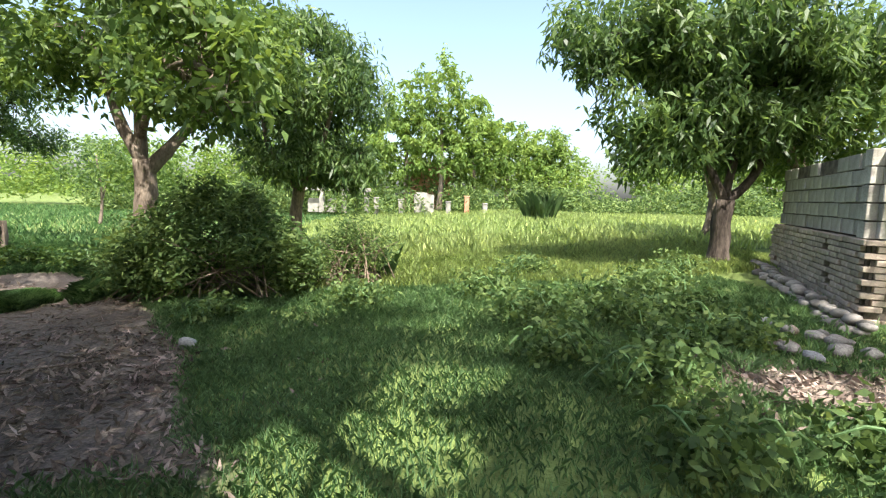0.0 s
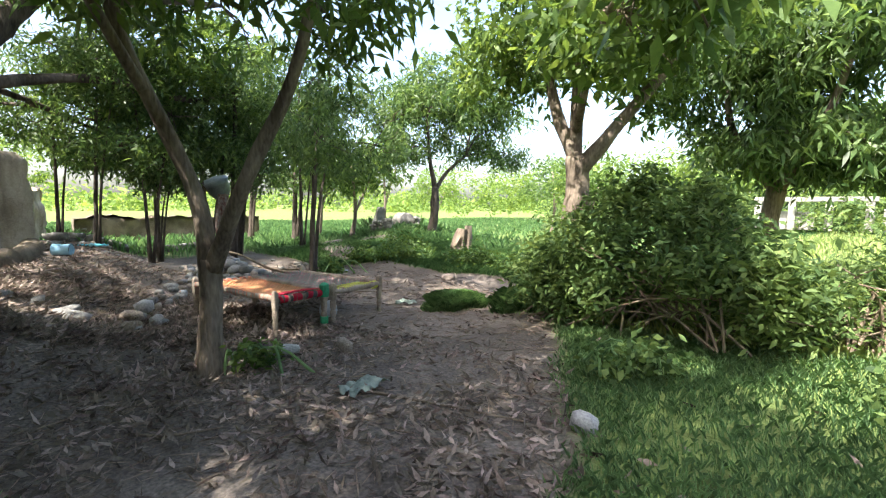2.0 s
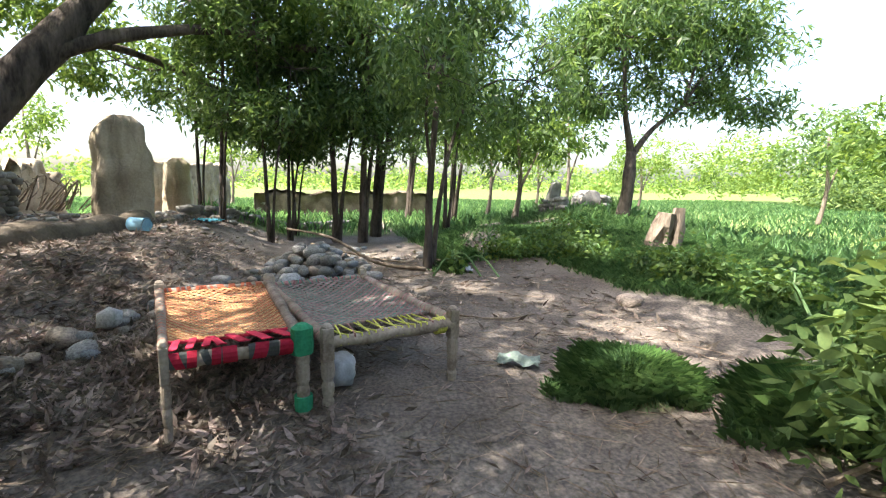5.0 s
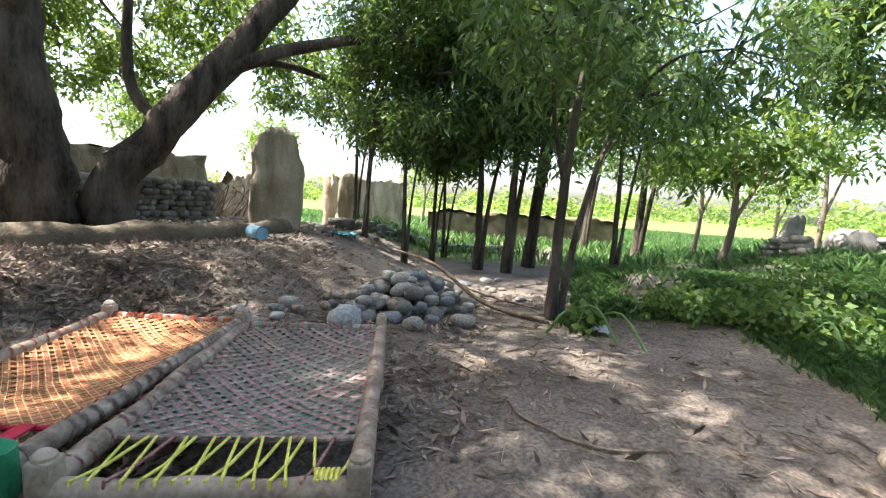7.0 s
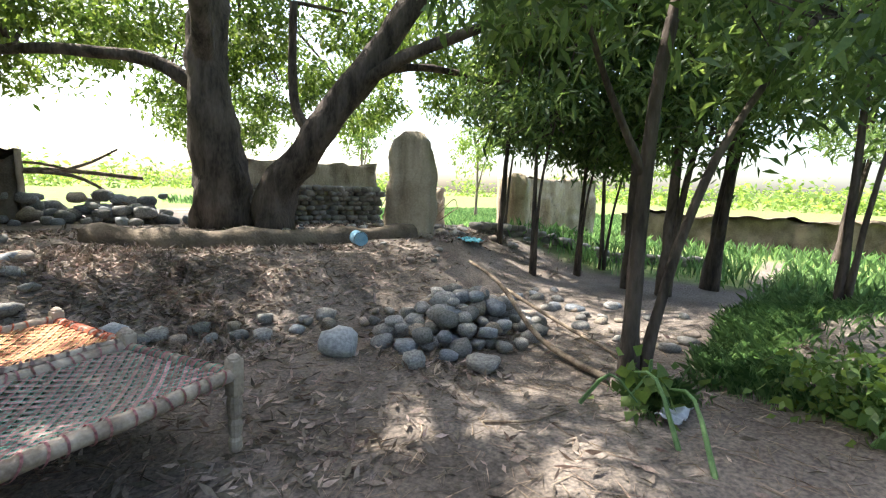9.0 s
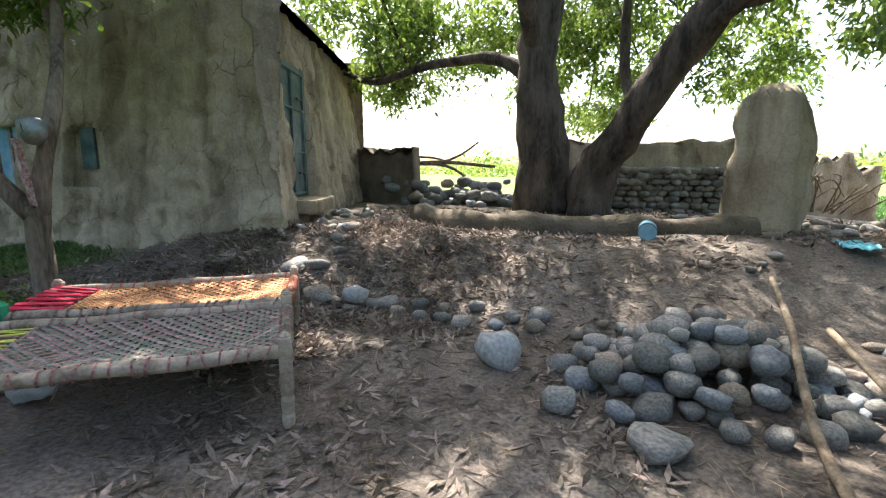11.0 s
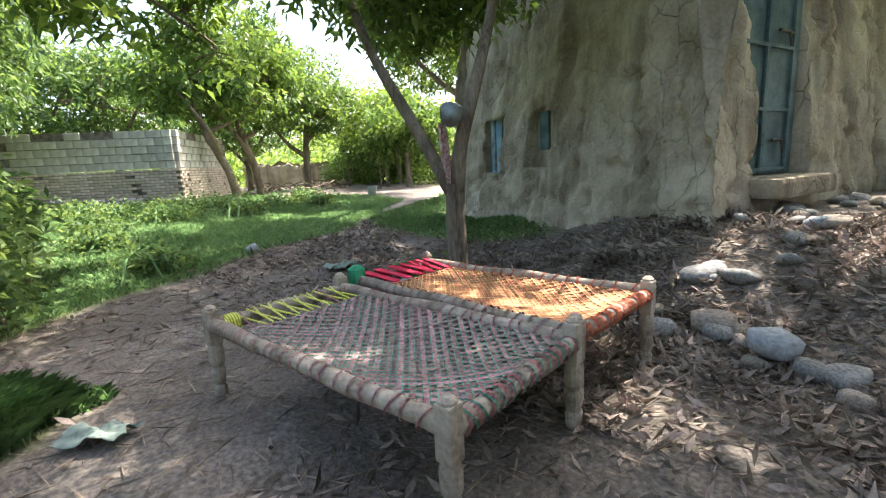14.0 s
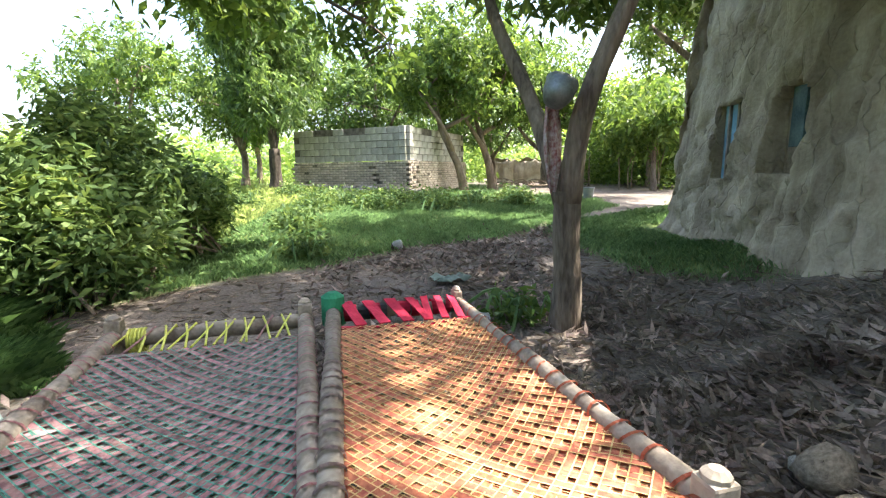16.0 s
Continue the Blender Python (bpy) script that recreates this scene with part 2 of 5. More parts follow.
def turf(x, y):
    """1 on grass, 0 on bare soil."""
    x, y = np.asarray(x, float), np.asarray(y, float)
    w = 0.35 * wave(x, y)
    path_y = np.interp(x, [-9, -7.8, -6.6, -5.9, -4.8, -3.8, -3.0, -2.2, -1.3, 1.0, 4.0], [9.5, 10.1, 9.6, 8.9, 7.6, 6.0, 5.1, 3.4, 2.3, 0.3, 0.0])
    north = np.where(x > -9, y - path_y, 1)
    wedge = np.where(x <= -9, np.minimum(y - np.interp(x, [-22, -15, -11.7, -11.1, -9], [8.6, 8.0, 8.0, 9.4, 9.5]), 3), 1)
    clump = np.maximum(1.0 - np.hypot((x + 6.85) / 0.45, (y - 7.6) / 0.45), 1.0 - np.hypot((x + 6.0) / 0.5, (y - 8.4) / 0.5))
    a = ss(-0.25, 0.25, np.minimum(north, wedge) + w * 0.7)
    a = np.maximum(a, ss(-0.1, 0.3, clump))
    trod = ss(0.75, 0.35, np.abs(y - np.interp(x, [-20, -16, -14.2, -12.6, -11.5], [12.6, 10.4, 9.55, 8.85, 8.3])) + 0.5 * w) * ss(-19.5, -18, x) * ss(-11.2, -12, x)
    a = a * (1 - 0.95 * trod)
    a = np.maximum(a, ss(-0.1, 0.25, 1.0 - np.hypot((x + 12.35) / 0.5, (y - 8.2) / 0.4)))
    mound = gauss(x, y, -14.3, 11.2, 1.6, 1.1)
    a = a * (1 - 0.9 * ss(0.35, 0.7, mound + 0.2 * w))
    south = ss(-6.2, -4.6, x - 0.2 * w) * ss(0.15, -0.25, y - np.interp(x, [-6, -4.5, -2.2, -1.4, 1, 4], [1.5, 2.3, 2.7, 2.4, -1.2, -2.2])) * ss(-2.5, -0.5, y)
    a = np.maximum(a, south * ss(2.5, 0.5, x))
    strip = ss(-0.3, 0.3, 4.8 - np.abs(y - 5.4) * 1.9 + w) * ss(-16.5, -17.5, x)
    a = np.maximum(a, 0.9 * strip)
    a = np.maximum(a, ss(-21.5, -23, x))
    a = np.maximum(a, ss(-7.5, -9.5, y))
    litter = gauss(x, y, 2.9, 3.3, 0.8, 0.45)
    a = a * (1 - ss(0.3, 0.6, litter + 0.15 * w))
    yard = ss(3.5, 5, x) * ss(2.6, 1.2, y) * ss(-8, -6.5, y)
    return np.clip(a * (1 - 0.9 * yard), 0, 1)

def axis(lo, hi, step):
    core = list(np.arange(lo, hi + 1e-6, step))
    d, left, right = step, [lo], [hi]
    while right[-1] < 1500:
        d *= 1.22
        right.append(right[-1] + d)
        left.append(left[-1] - d)
    return np.array(left[:0:-1] + core + right[1:])

def mesh_from(name, verts, faces, mat, smooth=False):
    me = bpy.data.meshes.new(name)
    verts, faces = np.asarray(verts, np.float32), np.asarray(faces, np.int32)
    k = faces.shape[1]
    me.vertices.add(len(verts))
    me.vertices.foreach_set("co", verts.ravel())
    me.loops.add(faces.size)
    me.loops.foreach_set("vertex_index", faces.ravel())
    me.polygons.add(len(faces))
    me.polygons.foreach_set("loop_start", np.arange(len(faces), dtype=np.int32) * k)
    me.polygons.foreach_set("loop_total", np.full(len(faces), k, np.int32))
    if smooth:
        me.polygons.foreach_set("use_smooth", np.ones(len(faces), bool))
    me.update(calc_edges=True)
    me.materials.append(mat)
    return me

def soil_material():
    m = bpy.data.materials.new("soil_and_turf")
    m.use_nodes = True
    n, l = m.node_tree.nodes, m.node_tree.links
    b = n["Principled BSDF"]
    b.inputs["Roughness"].default_value = 0.97
    b.inputs["Specular IOR Level"].default_value = 0.1
    tc = n.new("ShaderNodeTexCoord")
    def nz(s, d):
        q = n.new("ShaderNodeTexNoise")
        q.inputs["Scale"].default_value, q.inputs["Detail"].default_value = s, d
        l.new(tc.outputs["Object"], q.inputs["Vector"])
        return q.outputs[0]
    def ramp(f, c0, c1, p0=0.3, p1=0.7):
        r = n.new("ShaderNodeValToRGB")
        r.color_ramp.elements[0].color, r.color_ramp.elements[1].color = (*c0, 1), (*c1, 1)
        r.color_ramp.elements[0].position, r.color_ramp.elements[1].position = p0, p1
        l.new(f, r.inputs[0])
        return r.outputs[0]
    def mix(f, a, c, kind="MIX"):
        x = n.new("ShaderNodeMix")
        x.data_type, x.blend_type = "RGBA", kind
        if isinstance(f, float):
            x.inputs[0].default_value = f
        else:
            l.new(f, x.inputs[0])
        l.new(a, x.inputs[6])
        l.new(c, x.inputs[7])
        return x.outputs[2]
    soil = ramp(nz(1.1, 8), (0.115, 0.097, 0.084), (0.265, 0.23, 0.203))
    grit = ramp(nz(38, 6), (0.55, 0.55, 0.55), (1.3, 1.25, 1.2), 0.35, 0.75)
    soil = mix(1.0, soil, grit, "MULTIPLY")
    turfc = ramp(nz(2.2, 8), (0.08, 0.11, 0.035), (0.2, 0.26, 0.08))
    at = n.new("ShaderNodeAttribute")
    at.attribute_name = "turf"
    l.new(mix(at.outputs["Fac"], soil, turfc), b.inputs["Base Color"])
    bp = n.new("ShaderNodeBump")
    bp.inputs["Strength"].default_value, bp.inputs["Distance"].default_value = 0.8, 0.03
    l.new(nz(22, 8), bp.inputs["Height"])
    l.new(bp.outputs[0], b.inputs["Normal"])
    return m

gx, gy = axis(-20, 9, 0.13), axis(-7, 15, 0.13)
GX, GY = np.meshgrid(gx, gy)
GZ = relief(GX, GY)
idx = np.arange(GX.size).reshape(GX.shape)
quads = np.stack([idx[:-1, :-1], idx[:-1, 1:], idx[1:, 1:], idx[1:, :-1]], -1).reshape(-1, 4)
ground_mesh = mesh_from("ground", np.stack([GX, GY, GZ], -1).reshape(-1, 3), quads, soil_material(), True)
at = ground_mesh.attributes.new("turf", "FLOAT", "POINT")
at.data.foreach_set("value", turf(GX, GY).ravel().astype(np.float32))
tagged(new("ground", ground_mesh), "trodden brown earth with patches of green grass", "ground", kind="structure")

# ---------- small builders ----------
rng = np.random.default_rng(7)

def thing(name, label, category, at=(0, 0, 0), rz=0.0, group="", kind=""):
    ob = new(name)
    ob.matrix_world = pose(*at, 0, 0, rz)
    return tagged(ob, label, category, group, kind)

def part(name, bm, mat, parent, label="", smooth=False):
    me = bpy.data.meshes.new(name)
    if smooth:
        for f in bm.faces:
            f.smooth = True
    bm.to_mesh(me)
    bm.free()
    me.materials.append(mat)
    ob = new(name, me)
    ob.parent = parent
    return tagged(ob, label)

def part_mesh(name, me, parent, label=""):
    ob = new(name, me)
    ob.parent = parent
    return tagged(ob, label)

def box(bm, c, s, rz=0.0, bevel=0.0):
    m = Matrix.Translation(c) @ Matrix.Rotation(rz, 4, "Z") @ Matrix.Diagonal((*s, 1))
    r = bmesh.ops.create_cube(bm, size=1, matrix=m)
    if bevel:
        es = list({e for v in r["verts"] for e in v.link_edges})
        bmesh.ops.bevel(bm, geom=es, offset=bevel, segments=2, affect="EDGES", profile=0.6)
    return r["verts"]

def tube(bm, pts, radii, seg=8, wob=0.0, caps=True):
    """A tapered tube along points."""
    pts = [Vector(p) for p in pts]
    rings = []
    side = None
    for i, p in enumerate(pts):
        d = (pts[min(i + 1, len(pts) - 1)] - pts[max(i - 1, 0)]).normalized()
        if side is None:
            side = d.orthogonal().normalized()
        side = (side - d * side.dot(d)).normalized()
        up = d.cross(side)
        ring = []
        for k in range(seg):
            a = 2 * math.pi * k / seg
            r = radii[i] * (1 + wob * noise.noise(p * 2.3 + Vector((math.cos(a), math.sin(a), 0)) * 1.3))
            ring.append(bm.verts.new(p + (side * math.cos(a) + up * math.sin(a)) * r))
        rings.append(ring)
    for a, b in zip(rings, rings[1:]):
        for k in range(seg):
            bm.faces.new((a[k], a[(k + 1) % seg], b[(k + 1) % seg], b[k]))
    if caps:
        bm.faces.new(rings[0][::-1])
        bm.faces.new(rings[-1])

def smooth_path(pts, n=5):
    """Catmull-Rom points through the given ones."""
    p = [Vector(q) for q in pts]
    p = [p[0] * 2 - p[1]] + p + [p[-1] * 2 - p[-2]]
    out = []
    for i in range(1, len(p) - 2):
        for k in range(n):
            t = k / n
            out.append(0.5 * ((2 * p[i]) + (p[i + 1] - p[i - 1]) * t + (2 * p[i - 1] - 5 * p[i] + 4 * p[i + 1] - p[i + 2]) * t * t
                              + (3 * p[i] - p[i - 1] - 3 * p[i + 1] + p[i + 2]) * t ** 3))
    return out + [p[-2]]

def leaves(centers, dirs, length, width, droop=0.3, spread=0.35):
    """Folded leaf blades, one quad pair each: arrays of verts and faces."""
    n = len(centers)
    L = length * rng.uniform(1 - spread, 1 + spread, (n, 1))
    d = dirs / np.linalg.norm(dirs, axis=1)[:, None]
    s = np.cross(d, rng.normal(size=(n, 3)))
    s /= np.linalg.norm(s, axis=1)[:, None]
    u = np.cross(s, d)
    W = width * L / length
    base = centers
    mid = base + d * L * 0.45
    tip = base + d * L - np.array([0, 0, 1.0]) * L * droop
    v = np.stack([base, mid + s * W * 0.5 + u * W * 0.18, tip, mid - s * W * 0.5 + u * W * 0.18], 1).reshape(-1, 3)
    f = np.arange(4 * n).reshape(-1, 4)
    return v, f

def whorls(tips, per, length, width, hang=0.5, clump=0.12, droop=0.2):
    """Rosettes of leaves round the given twig tips."""
    c = np.repeat(tips, per, 0) + rng.normal(scale=clump, size=(len(tips) * per, 3))
    d = rng.normal(size=(len(c), 3))
    d[:, 2] = d[:, 2] * 0.6 - hang
    return leaves(c, d, length, width, droop)

# Ground ellipses meant to be sunny; gaps are cut in the crowns above them.
LIT = ((-9.75, 6.45, 0.5, 0.38), (-10.0, 7.55, 0.6, 0.28), (-9.1, 8.15, 0.45, 0.28), (-7.6, 5.0, 0.34, 0.24), (-8.35, 5.1, 0.32, 0.22), (-8.8, 4.7, 0.5, 0.4), (-7.0, 4.75, 0.45, 0.3),
       (-0.8, 2.7, 0.95, 0.8), (-0.1, 3.9, 0.7, 0.55), (0.4, 4.9, 0.5, 0.35), (1.7, 3.6, 0.6, 0.45), (-0.3, 5.7, 0.8, 0.4), (-3.2, 6.9, 0.6, 0.4), (-7.6, 8.3, 0.8, 0.6), (-6.8, 7.7, 0.6, 0.45), (-6.0, 8.6, 0.6, 0.5), (-7.2, 6.9, 0.5, 0.25), (-11.6, 9.2, 0.5, 0.4), (-10.4, 10.2, 0.7, 0.5))
def sunlit(p):
    """True where crown leaves are left out, so that the sun reaches the ground in flecks at set places."""
    k = (p[:, 2] - 0.25) / SUN_DIR.z
    x, y = p[:, 0] - SUN_DIR.x * k, p[:, 1] - SUN_DIR.y * k
    out = np.zeros(len(p), bool)
    for cx, cy, rx, ry in LIT:
        out |= ((x - cx) / rx) ** 2 + ((y - cy) / ry) ** 2 < 1
    hill = (x > -14.5) & (x < -8.0) & (y > 0.3) & (y < 4.6)
    fleck = np.sin(2.3 * x + 1.7 * np.sin(1.9 * y)) * np.sin(3.7 * y + 1.2 * np.sin(2.1 * x)) + 0.4 * np.sin(5.3 * x + 3 * y)
    return out | (hill & (fleck > 0.25))

def tree(name, label, base, limbs, blobs, mat, bark, leaf=(0.17, 0.05), tips=900, per=9, hang=0.5, bare=(), wob=0.25, twigs=True, group="", fill=0.55, seg=10):
    """limbs: (points, first radius, last radius) in metres from the base; blobs: crown masses (x, y, z, rx, ry, rz)."""
    z0 = ground(base[0], base[1])
    t = thing(name, label, "tree", (base[0], base[1], z0), group=group)
    bm = bmesh.new()
    ends = []
    for pts, r0, r1 in limbs:
        sp = smooth_path(pts, 5)
        k = len(sp)
        rad = [r0 + (r1 - r0) * (i / (k - 1)) ** 0.8 for i in range(k)]
        if Vector(pts[0]).length < 0.3:
            rad[0] *= 1.35
            rad[1] *= 1.1
            sp[0] = sp[0] - Vector((0, 0, 0.2))
        tube(bm, sp, rad, seg, wob)
        ends += [(p, r) for p, r in zip(sp[k // 2:], rad[k // 2:])]
    blobs_a = np.array(blobs, float)
    vol = np.cbrt(blobs_a[:, 3] * blobs_a[:, 4] * blobs_a[:, 5]) ** 2
    pick = rng.choice(len(blobs_a), size=tips, p=vol / vol.sum())
    q = rng.normal(size=(tips, 3))
    q /= np.linalg.norm(q, axis=1)[:, None]
    rad = rng.uniform(fill ** 3, 1.0, (tips, 1)) ** (1 / 3)
    pts = blobs_a[pick, :3] + q * rad * blobs_a[pick, 3:] * (1 + 0.25 * rng.normal(size=(tips, 1)) * 0.5)
    cell = np.sin(pts[:, 0] * 2.7 + pts[:, 2] * 1.3 + base[0]) + np.sin(pts[:, 1] * 2.9 - pts[:, 2] * 1.9 + base[1]) + np.sin(pts[:, 2] * 3.1)
    pts = pts[cell > -0.75]
    pts = pts[~sunlit(pts + np.array([base[0], base[1], z0]))]
    fine = bmesh.new()
    if twigs and ends:
        e = np.array([p for p, _ in ends])
        for j in range(0, len(blobs_a)):
            c = Vector(blobs_a[j, :3])
            i = int(np.argmin(np.linalg.norm(e - blobs_a[j, :3], axis=1)))
            p0, r0 = ends[i]
            midp = p0.lerp(c, 0.5) + Vector(rng.normal(scale=0.15, size=3))
            tube(bm, smooth_path([p0, midp, c], 3), [min(r0, 0.05) * (1 - 0.1 * k) for k in range(7)], 6, 0.1)
            near = pts[np.linalg.norm((pts - blobs_a[j, :3]) / blobs_a[j, 3:], axis=1) < 1.15][:8]
            for p in near:
                p = Vector(p)
                m = c.lerp(p, 0.5) + Vector(rng.normal(scale=0.14, size=3))
                tube(fine, [c, m, p], [0.012, 0.009, 0.004], 4, 0, False)
    part("trunk", bm, bark, t, smooth=True)
    if fine.verts:
        tagged(part("twig", fine, bark, t), kind="stuff")
    else:
        fine.free()
    v, f = whorls(pts, per, leaf[0], leaf[1], hang)
    part_mesh("crown", mesh_from("crown", v, f, mat), t)
    return t

# ---------- mud house ----------
def along(poly, step):
    out, acc = [], 0.0
    for a, b in zip(poly, poly[1:]):
        a, b = Vector(a), Vector(b)
        k = max(2, int((b - a).length / step))
        for i in range(k):
            out.append(a.lerp(b, i / k))
    return out + [Vector(poly[-1])]

def mud_wall(name, poly, z_low, z_high, parent, mat, holes=(), batter=0.13, relief_amt=0.05, round_n=4, ragged=0.12, reveal=0.32, step=0.085, thick=0.0, label=""):
    """A rough rendered wall along a plan line, with its outer side to the right of the line; holes: (s0, s1, z0, z1, arch)."""
    line = along([(p[0], p[1], 0) for p in poly], step)
    for _ in range(round_n):
        line = [line[0]] + [(line[i - 1] + line[i] * 2 + line[i + 1]) / 4 for i in range(1, len(line) - 1)] + [line[-1]]
    s = [0.0]
    for a, b in zip(line, line[1:]):
        s.append(s[-1] + (b - a).length)
    nz = int((z_high - z_low) / step)
    bm = bmesh.new()
    grid = []
    for i, p in enumerate(line):
        d = (line[min(i + 1, len(line) - 1)] - line[max(i - 1, 0)]).normalized()
        nrm = Vector((d.y, -d.x, 0))
        col = []
        top = z_high + ragged * noise.noise(Vector((s[i] * 0.9, 3.1, z_high))) + ragged * 0.5 * noise.noise(Vector((s[i] * 3.3, 7.7, 0)))
        for k in range(nz + 1):
            z = z_low + (top - z_low) * k / nz
            q = Vector((s[i] * 2.6, z * 0.55, 4.0 + p.x * 0.1))
            off = relief_amt * (noise.noise(q) + 0.6 * noise.noise(q * 2.7)) + relief_amt * 0.7 * noise.noise(Vector((s[i] * 4, z * 4, 1)))
            gully = max(0.0, noise.noise(Vector((s[i] * 4.2, z * 0.3, 9))) - 0.04) * ss(z_low + 1.3, z_high, z)
            patch = 0.06 if noise.noise(Vector((s[i] * 1.9, z * 1.5, 20))) + 0.35 * noise.noise(Vector((s[i] * 6, z * 6, 2))) > 0.12 + 0.25 * (z - z_low - 0.8) else 0.0
            r1 = abs(noise.noise(Vector((s[i] * 1.5 + 0.4 * noise.noise(Vector((s[i] * 3, z * 3, 5))), z * 1.0, 31))))
            r2 = abs(noise.noise(Vector((s[i] * 3.4, z * 2.6, 47))))
            off -= 0.055 * max(0.0, 1 - r1 / 0.06) + 0.035 * max(0.0, 1 - r2 / 0.07)
            off += 0.05 * noise.noise(Vector((s[i] * 7, z * 8, 3))) * max(0.0, 1 - (z - z_low) / 1.3)
            off += 0.02 - 0.22 * gully - patch + 0.10 * max(0, 1 - (z - z_low) / 0.35) - batter * (z - z_low)
            col.append(bm.verts.new(p + nrm * off + Vector((0, 0, z))))
        grid.append((col, nrm))
    hole_edges = []
    for i in range(len(line) - 1):
        for k in range(nz):
            sc, zc = (s[i] + s[i + 1]) / 2, z_low + (z_high - z_low) * (k + 0.5) / nz
            inside = False
            for a, b, c, e, arch in holes:
                lim = e - (arch * ((sc - (a + b) / 2) / ((b - a) / 2)) ** 2 if arch else 0)
                inside |= a < sc < b and c < zc < lim
            if not inside:
                bm.faces.new((grid[i][0][k], grid[i + 1][0][k], grid[i + 1][0][k + 1], grid[i][0][k + 1]))
    bm.normal_update()
    # reveals of the openings and the thickness of the wall
    lo = z_low + 0.02
    rim = [e for e in bm.edges if len(e.link_faces) == 1]
    r = bmesh.ops.extrude_edge_only(bm, edges=rim)
    for v in [g for g in r["geom"] if isinstance(g, bmesh.types.BMVert)]:
        j = min(range(len(line)), key=lambda q: (line[q].x - v.co.x) ** 2 + (line[q].y - v.co.y) ** 2)
        v.co -= grid[j][1] * (thick if thick else reveal)
    loose = [v for v in bm.verts if not v.link_faces]
    bmesh.ops.delete(bm, geom=loose, context="VERTS")
    bmesh.ops.recalc_face_normals(bm, faces=bm.faces)
    return part(name, bm, mat, parent, label, smooth=True), line, s, grid

house = thing("mud_house", "old mud-plastered house with battered walls and flat roof", "house")
HOUSE = [(-1.45, -5.0), (-1.65, 0.50), (-8.05, 2.0), (-8.75, -5.2), (-1.45, -5.2)]
house_line = along([(p[0], p[1], 0) for p in HOUSE], 0.085)
def s_at(x, y):
    acc, best = 0.0, (9e9, 0)
    for a, b in zip(HOUSE, HOUSE[1:]):
        a, b = Vector(a), Vector(b)
        k = max(0, min(1, (Vector((x, y)) - a).dot(b - a) / (b - a).length_squared))
        d = (a.lerp(b, k) - Vector((x, y))).length
        if d < best[0]:
            best = (d, acc + k * (b - a).length)
        acc += (b - a).length
    return best[1]
s_niche, s_win, s_door = s_at(-4.92, 1.27), s_at(-3.38, 0.91), s_at(-8.2, 0.42)
holes = [(s_niche - 0.33, s_niche + 0.33, 1.18, 2.1, 0.16), (s_win - 0.33, s_win + 0.33, 1.12, 2.12, 0.03), (s_door - 0.64, s_door + 0.64, 1.0, 3.12, 0.0)]
mud_wall("wall", HOUSE, 0.05, 4.25, house, M_MUD, holes, step=0.055, relief_amt=0.075)
bm = bmesh.new()
inner = [Vector((p[0] * 0.9 - 0.55, p[1] * 0.82 - 0.35, 4.0)) for p in HOUSE[:-1]]
bm.faces.new([bm.verts.new(p) for p in inner[::-1]])
bmesh.ops.solidify(bm, geom=bm.faces[:], thickness=0.25)
part("roof", bm, M_MUDDARK, house)
def panel(name, x, y, z0, z1, w, ang, mat, parent, label="", th=0.05):
    bm = bmesh.new()
    box(bm, (x, y, (z0 + z1) / 2), (w, th, z1 - z0), ang, 0.006)
    return part(name, bm, mat, parent, label)
ang_a = math.atan2(1.5, -6.4)
ang_b = math.atan2(-7.2, -0.7)
panel("niche_back", -4.86, 0.84, 1.1, 2.25, 1.0, ang_a, M_MUD, house)
panel("niche_shutter", -4.93, 0.90, 1.45, 2.06, 0.24, ang_a, M_DOOR, house, "faded blue-grey wooden shutter")
win = panel("window", -3.32, 0.50, 1.05, 2.2, 0.95, ang_a, M_BLUEPAINT, house, "small blue-painted window shutter")
for dx in (-0.30, -0.04, 0.20):
    bm = bmesh.new()
    box(bm, (-3.32 + dx, 0.535 - dx * 0.234, 1.62), (0.045, 0.05, 1.04), ang_a, 0.004)
    part("window_frame", bm, M_WOOD, win)
door = panel("door", -7.84, 0.42, 1.0, 3.14, 1.36, ang_b, M_DOOR, house, "closed blue-green metal door with dark bolts")
bm = bmesh.new()
for q in (-0.57, -0.02, 0.02, 0.57):
    box(bm, (-7.88 - q * 0.097, 0.525 - q * 0.99, 2.05), (0.035, 0.03, 2.05), ang_b, 0.004)
for z in (1.06, 1.75, 2.45, 3.05):
    box(bm, (-7.88, 0.525, z), (1.16, 0.03, 0.04), ang_b, 0.004)
part("door_rib", bm, M_DOOR, door)
for z in (1.4, 2.62):
    bm = bmesh.new()
    tube(bm, [(-7.92, 0.35, z), (-7.94, 0.02, z)], [0.018, 0.018], 8)
    tube(bm, [(-7.94, 0.12, z), (-7.97, 0.12, z - 0.16)], [0.012, 0.012], 8)
    part("bolt", bm, M_IRON, door)
bm = bmesh.new()
box(bm, (-8.12, 0.5, 0.88), (1.35, 0.55, 0.22), ang_b, 0.05)
part("door_sill", bm, M_MUD, house, "worn mud door step")

def low_mud(name, label, pts, top, mat=M_MUD, thick=0.45, rag=0.35, base=None, amt=0.07):
    z0 = min(ground(*p) for p in pts) - 0.1 if base is None else base
    t = thing(name, label, "wall")
    mud_wall("wall", pts, z0, top, t, mat, (), 0.05, amt, 2, rag, 0.3, 0.11, thick)
    # far side, so that the wall is closed
    back = [(p[0], p[1]) for p in pts]
    a, b = Vector(back[0]), Vector(back[-1])
    d = (b - a).normalized()
    n = Vector((-d.y, d.x)) * (thick + 0.02)
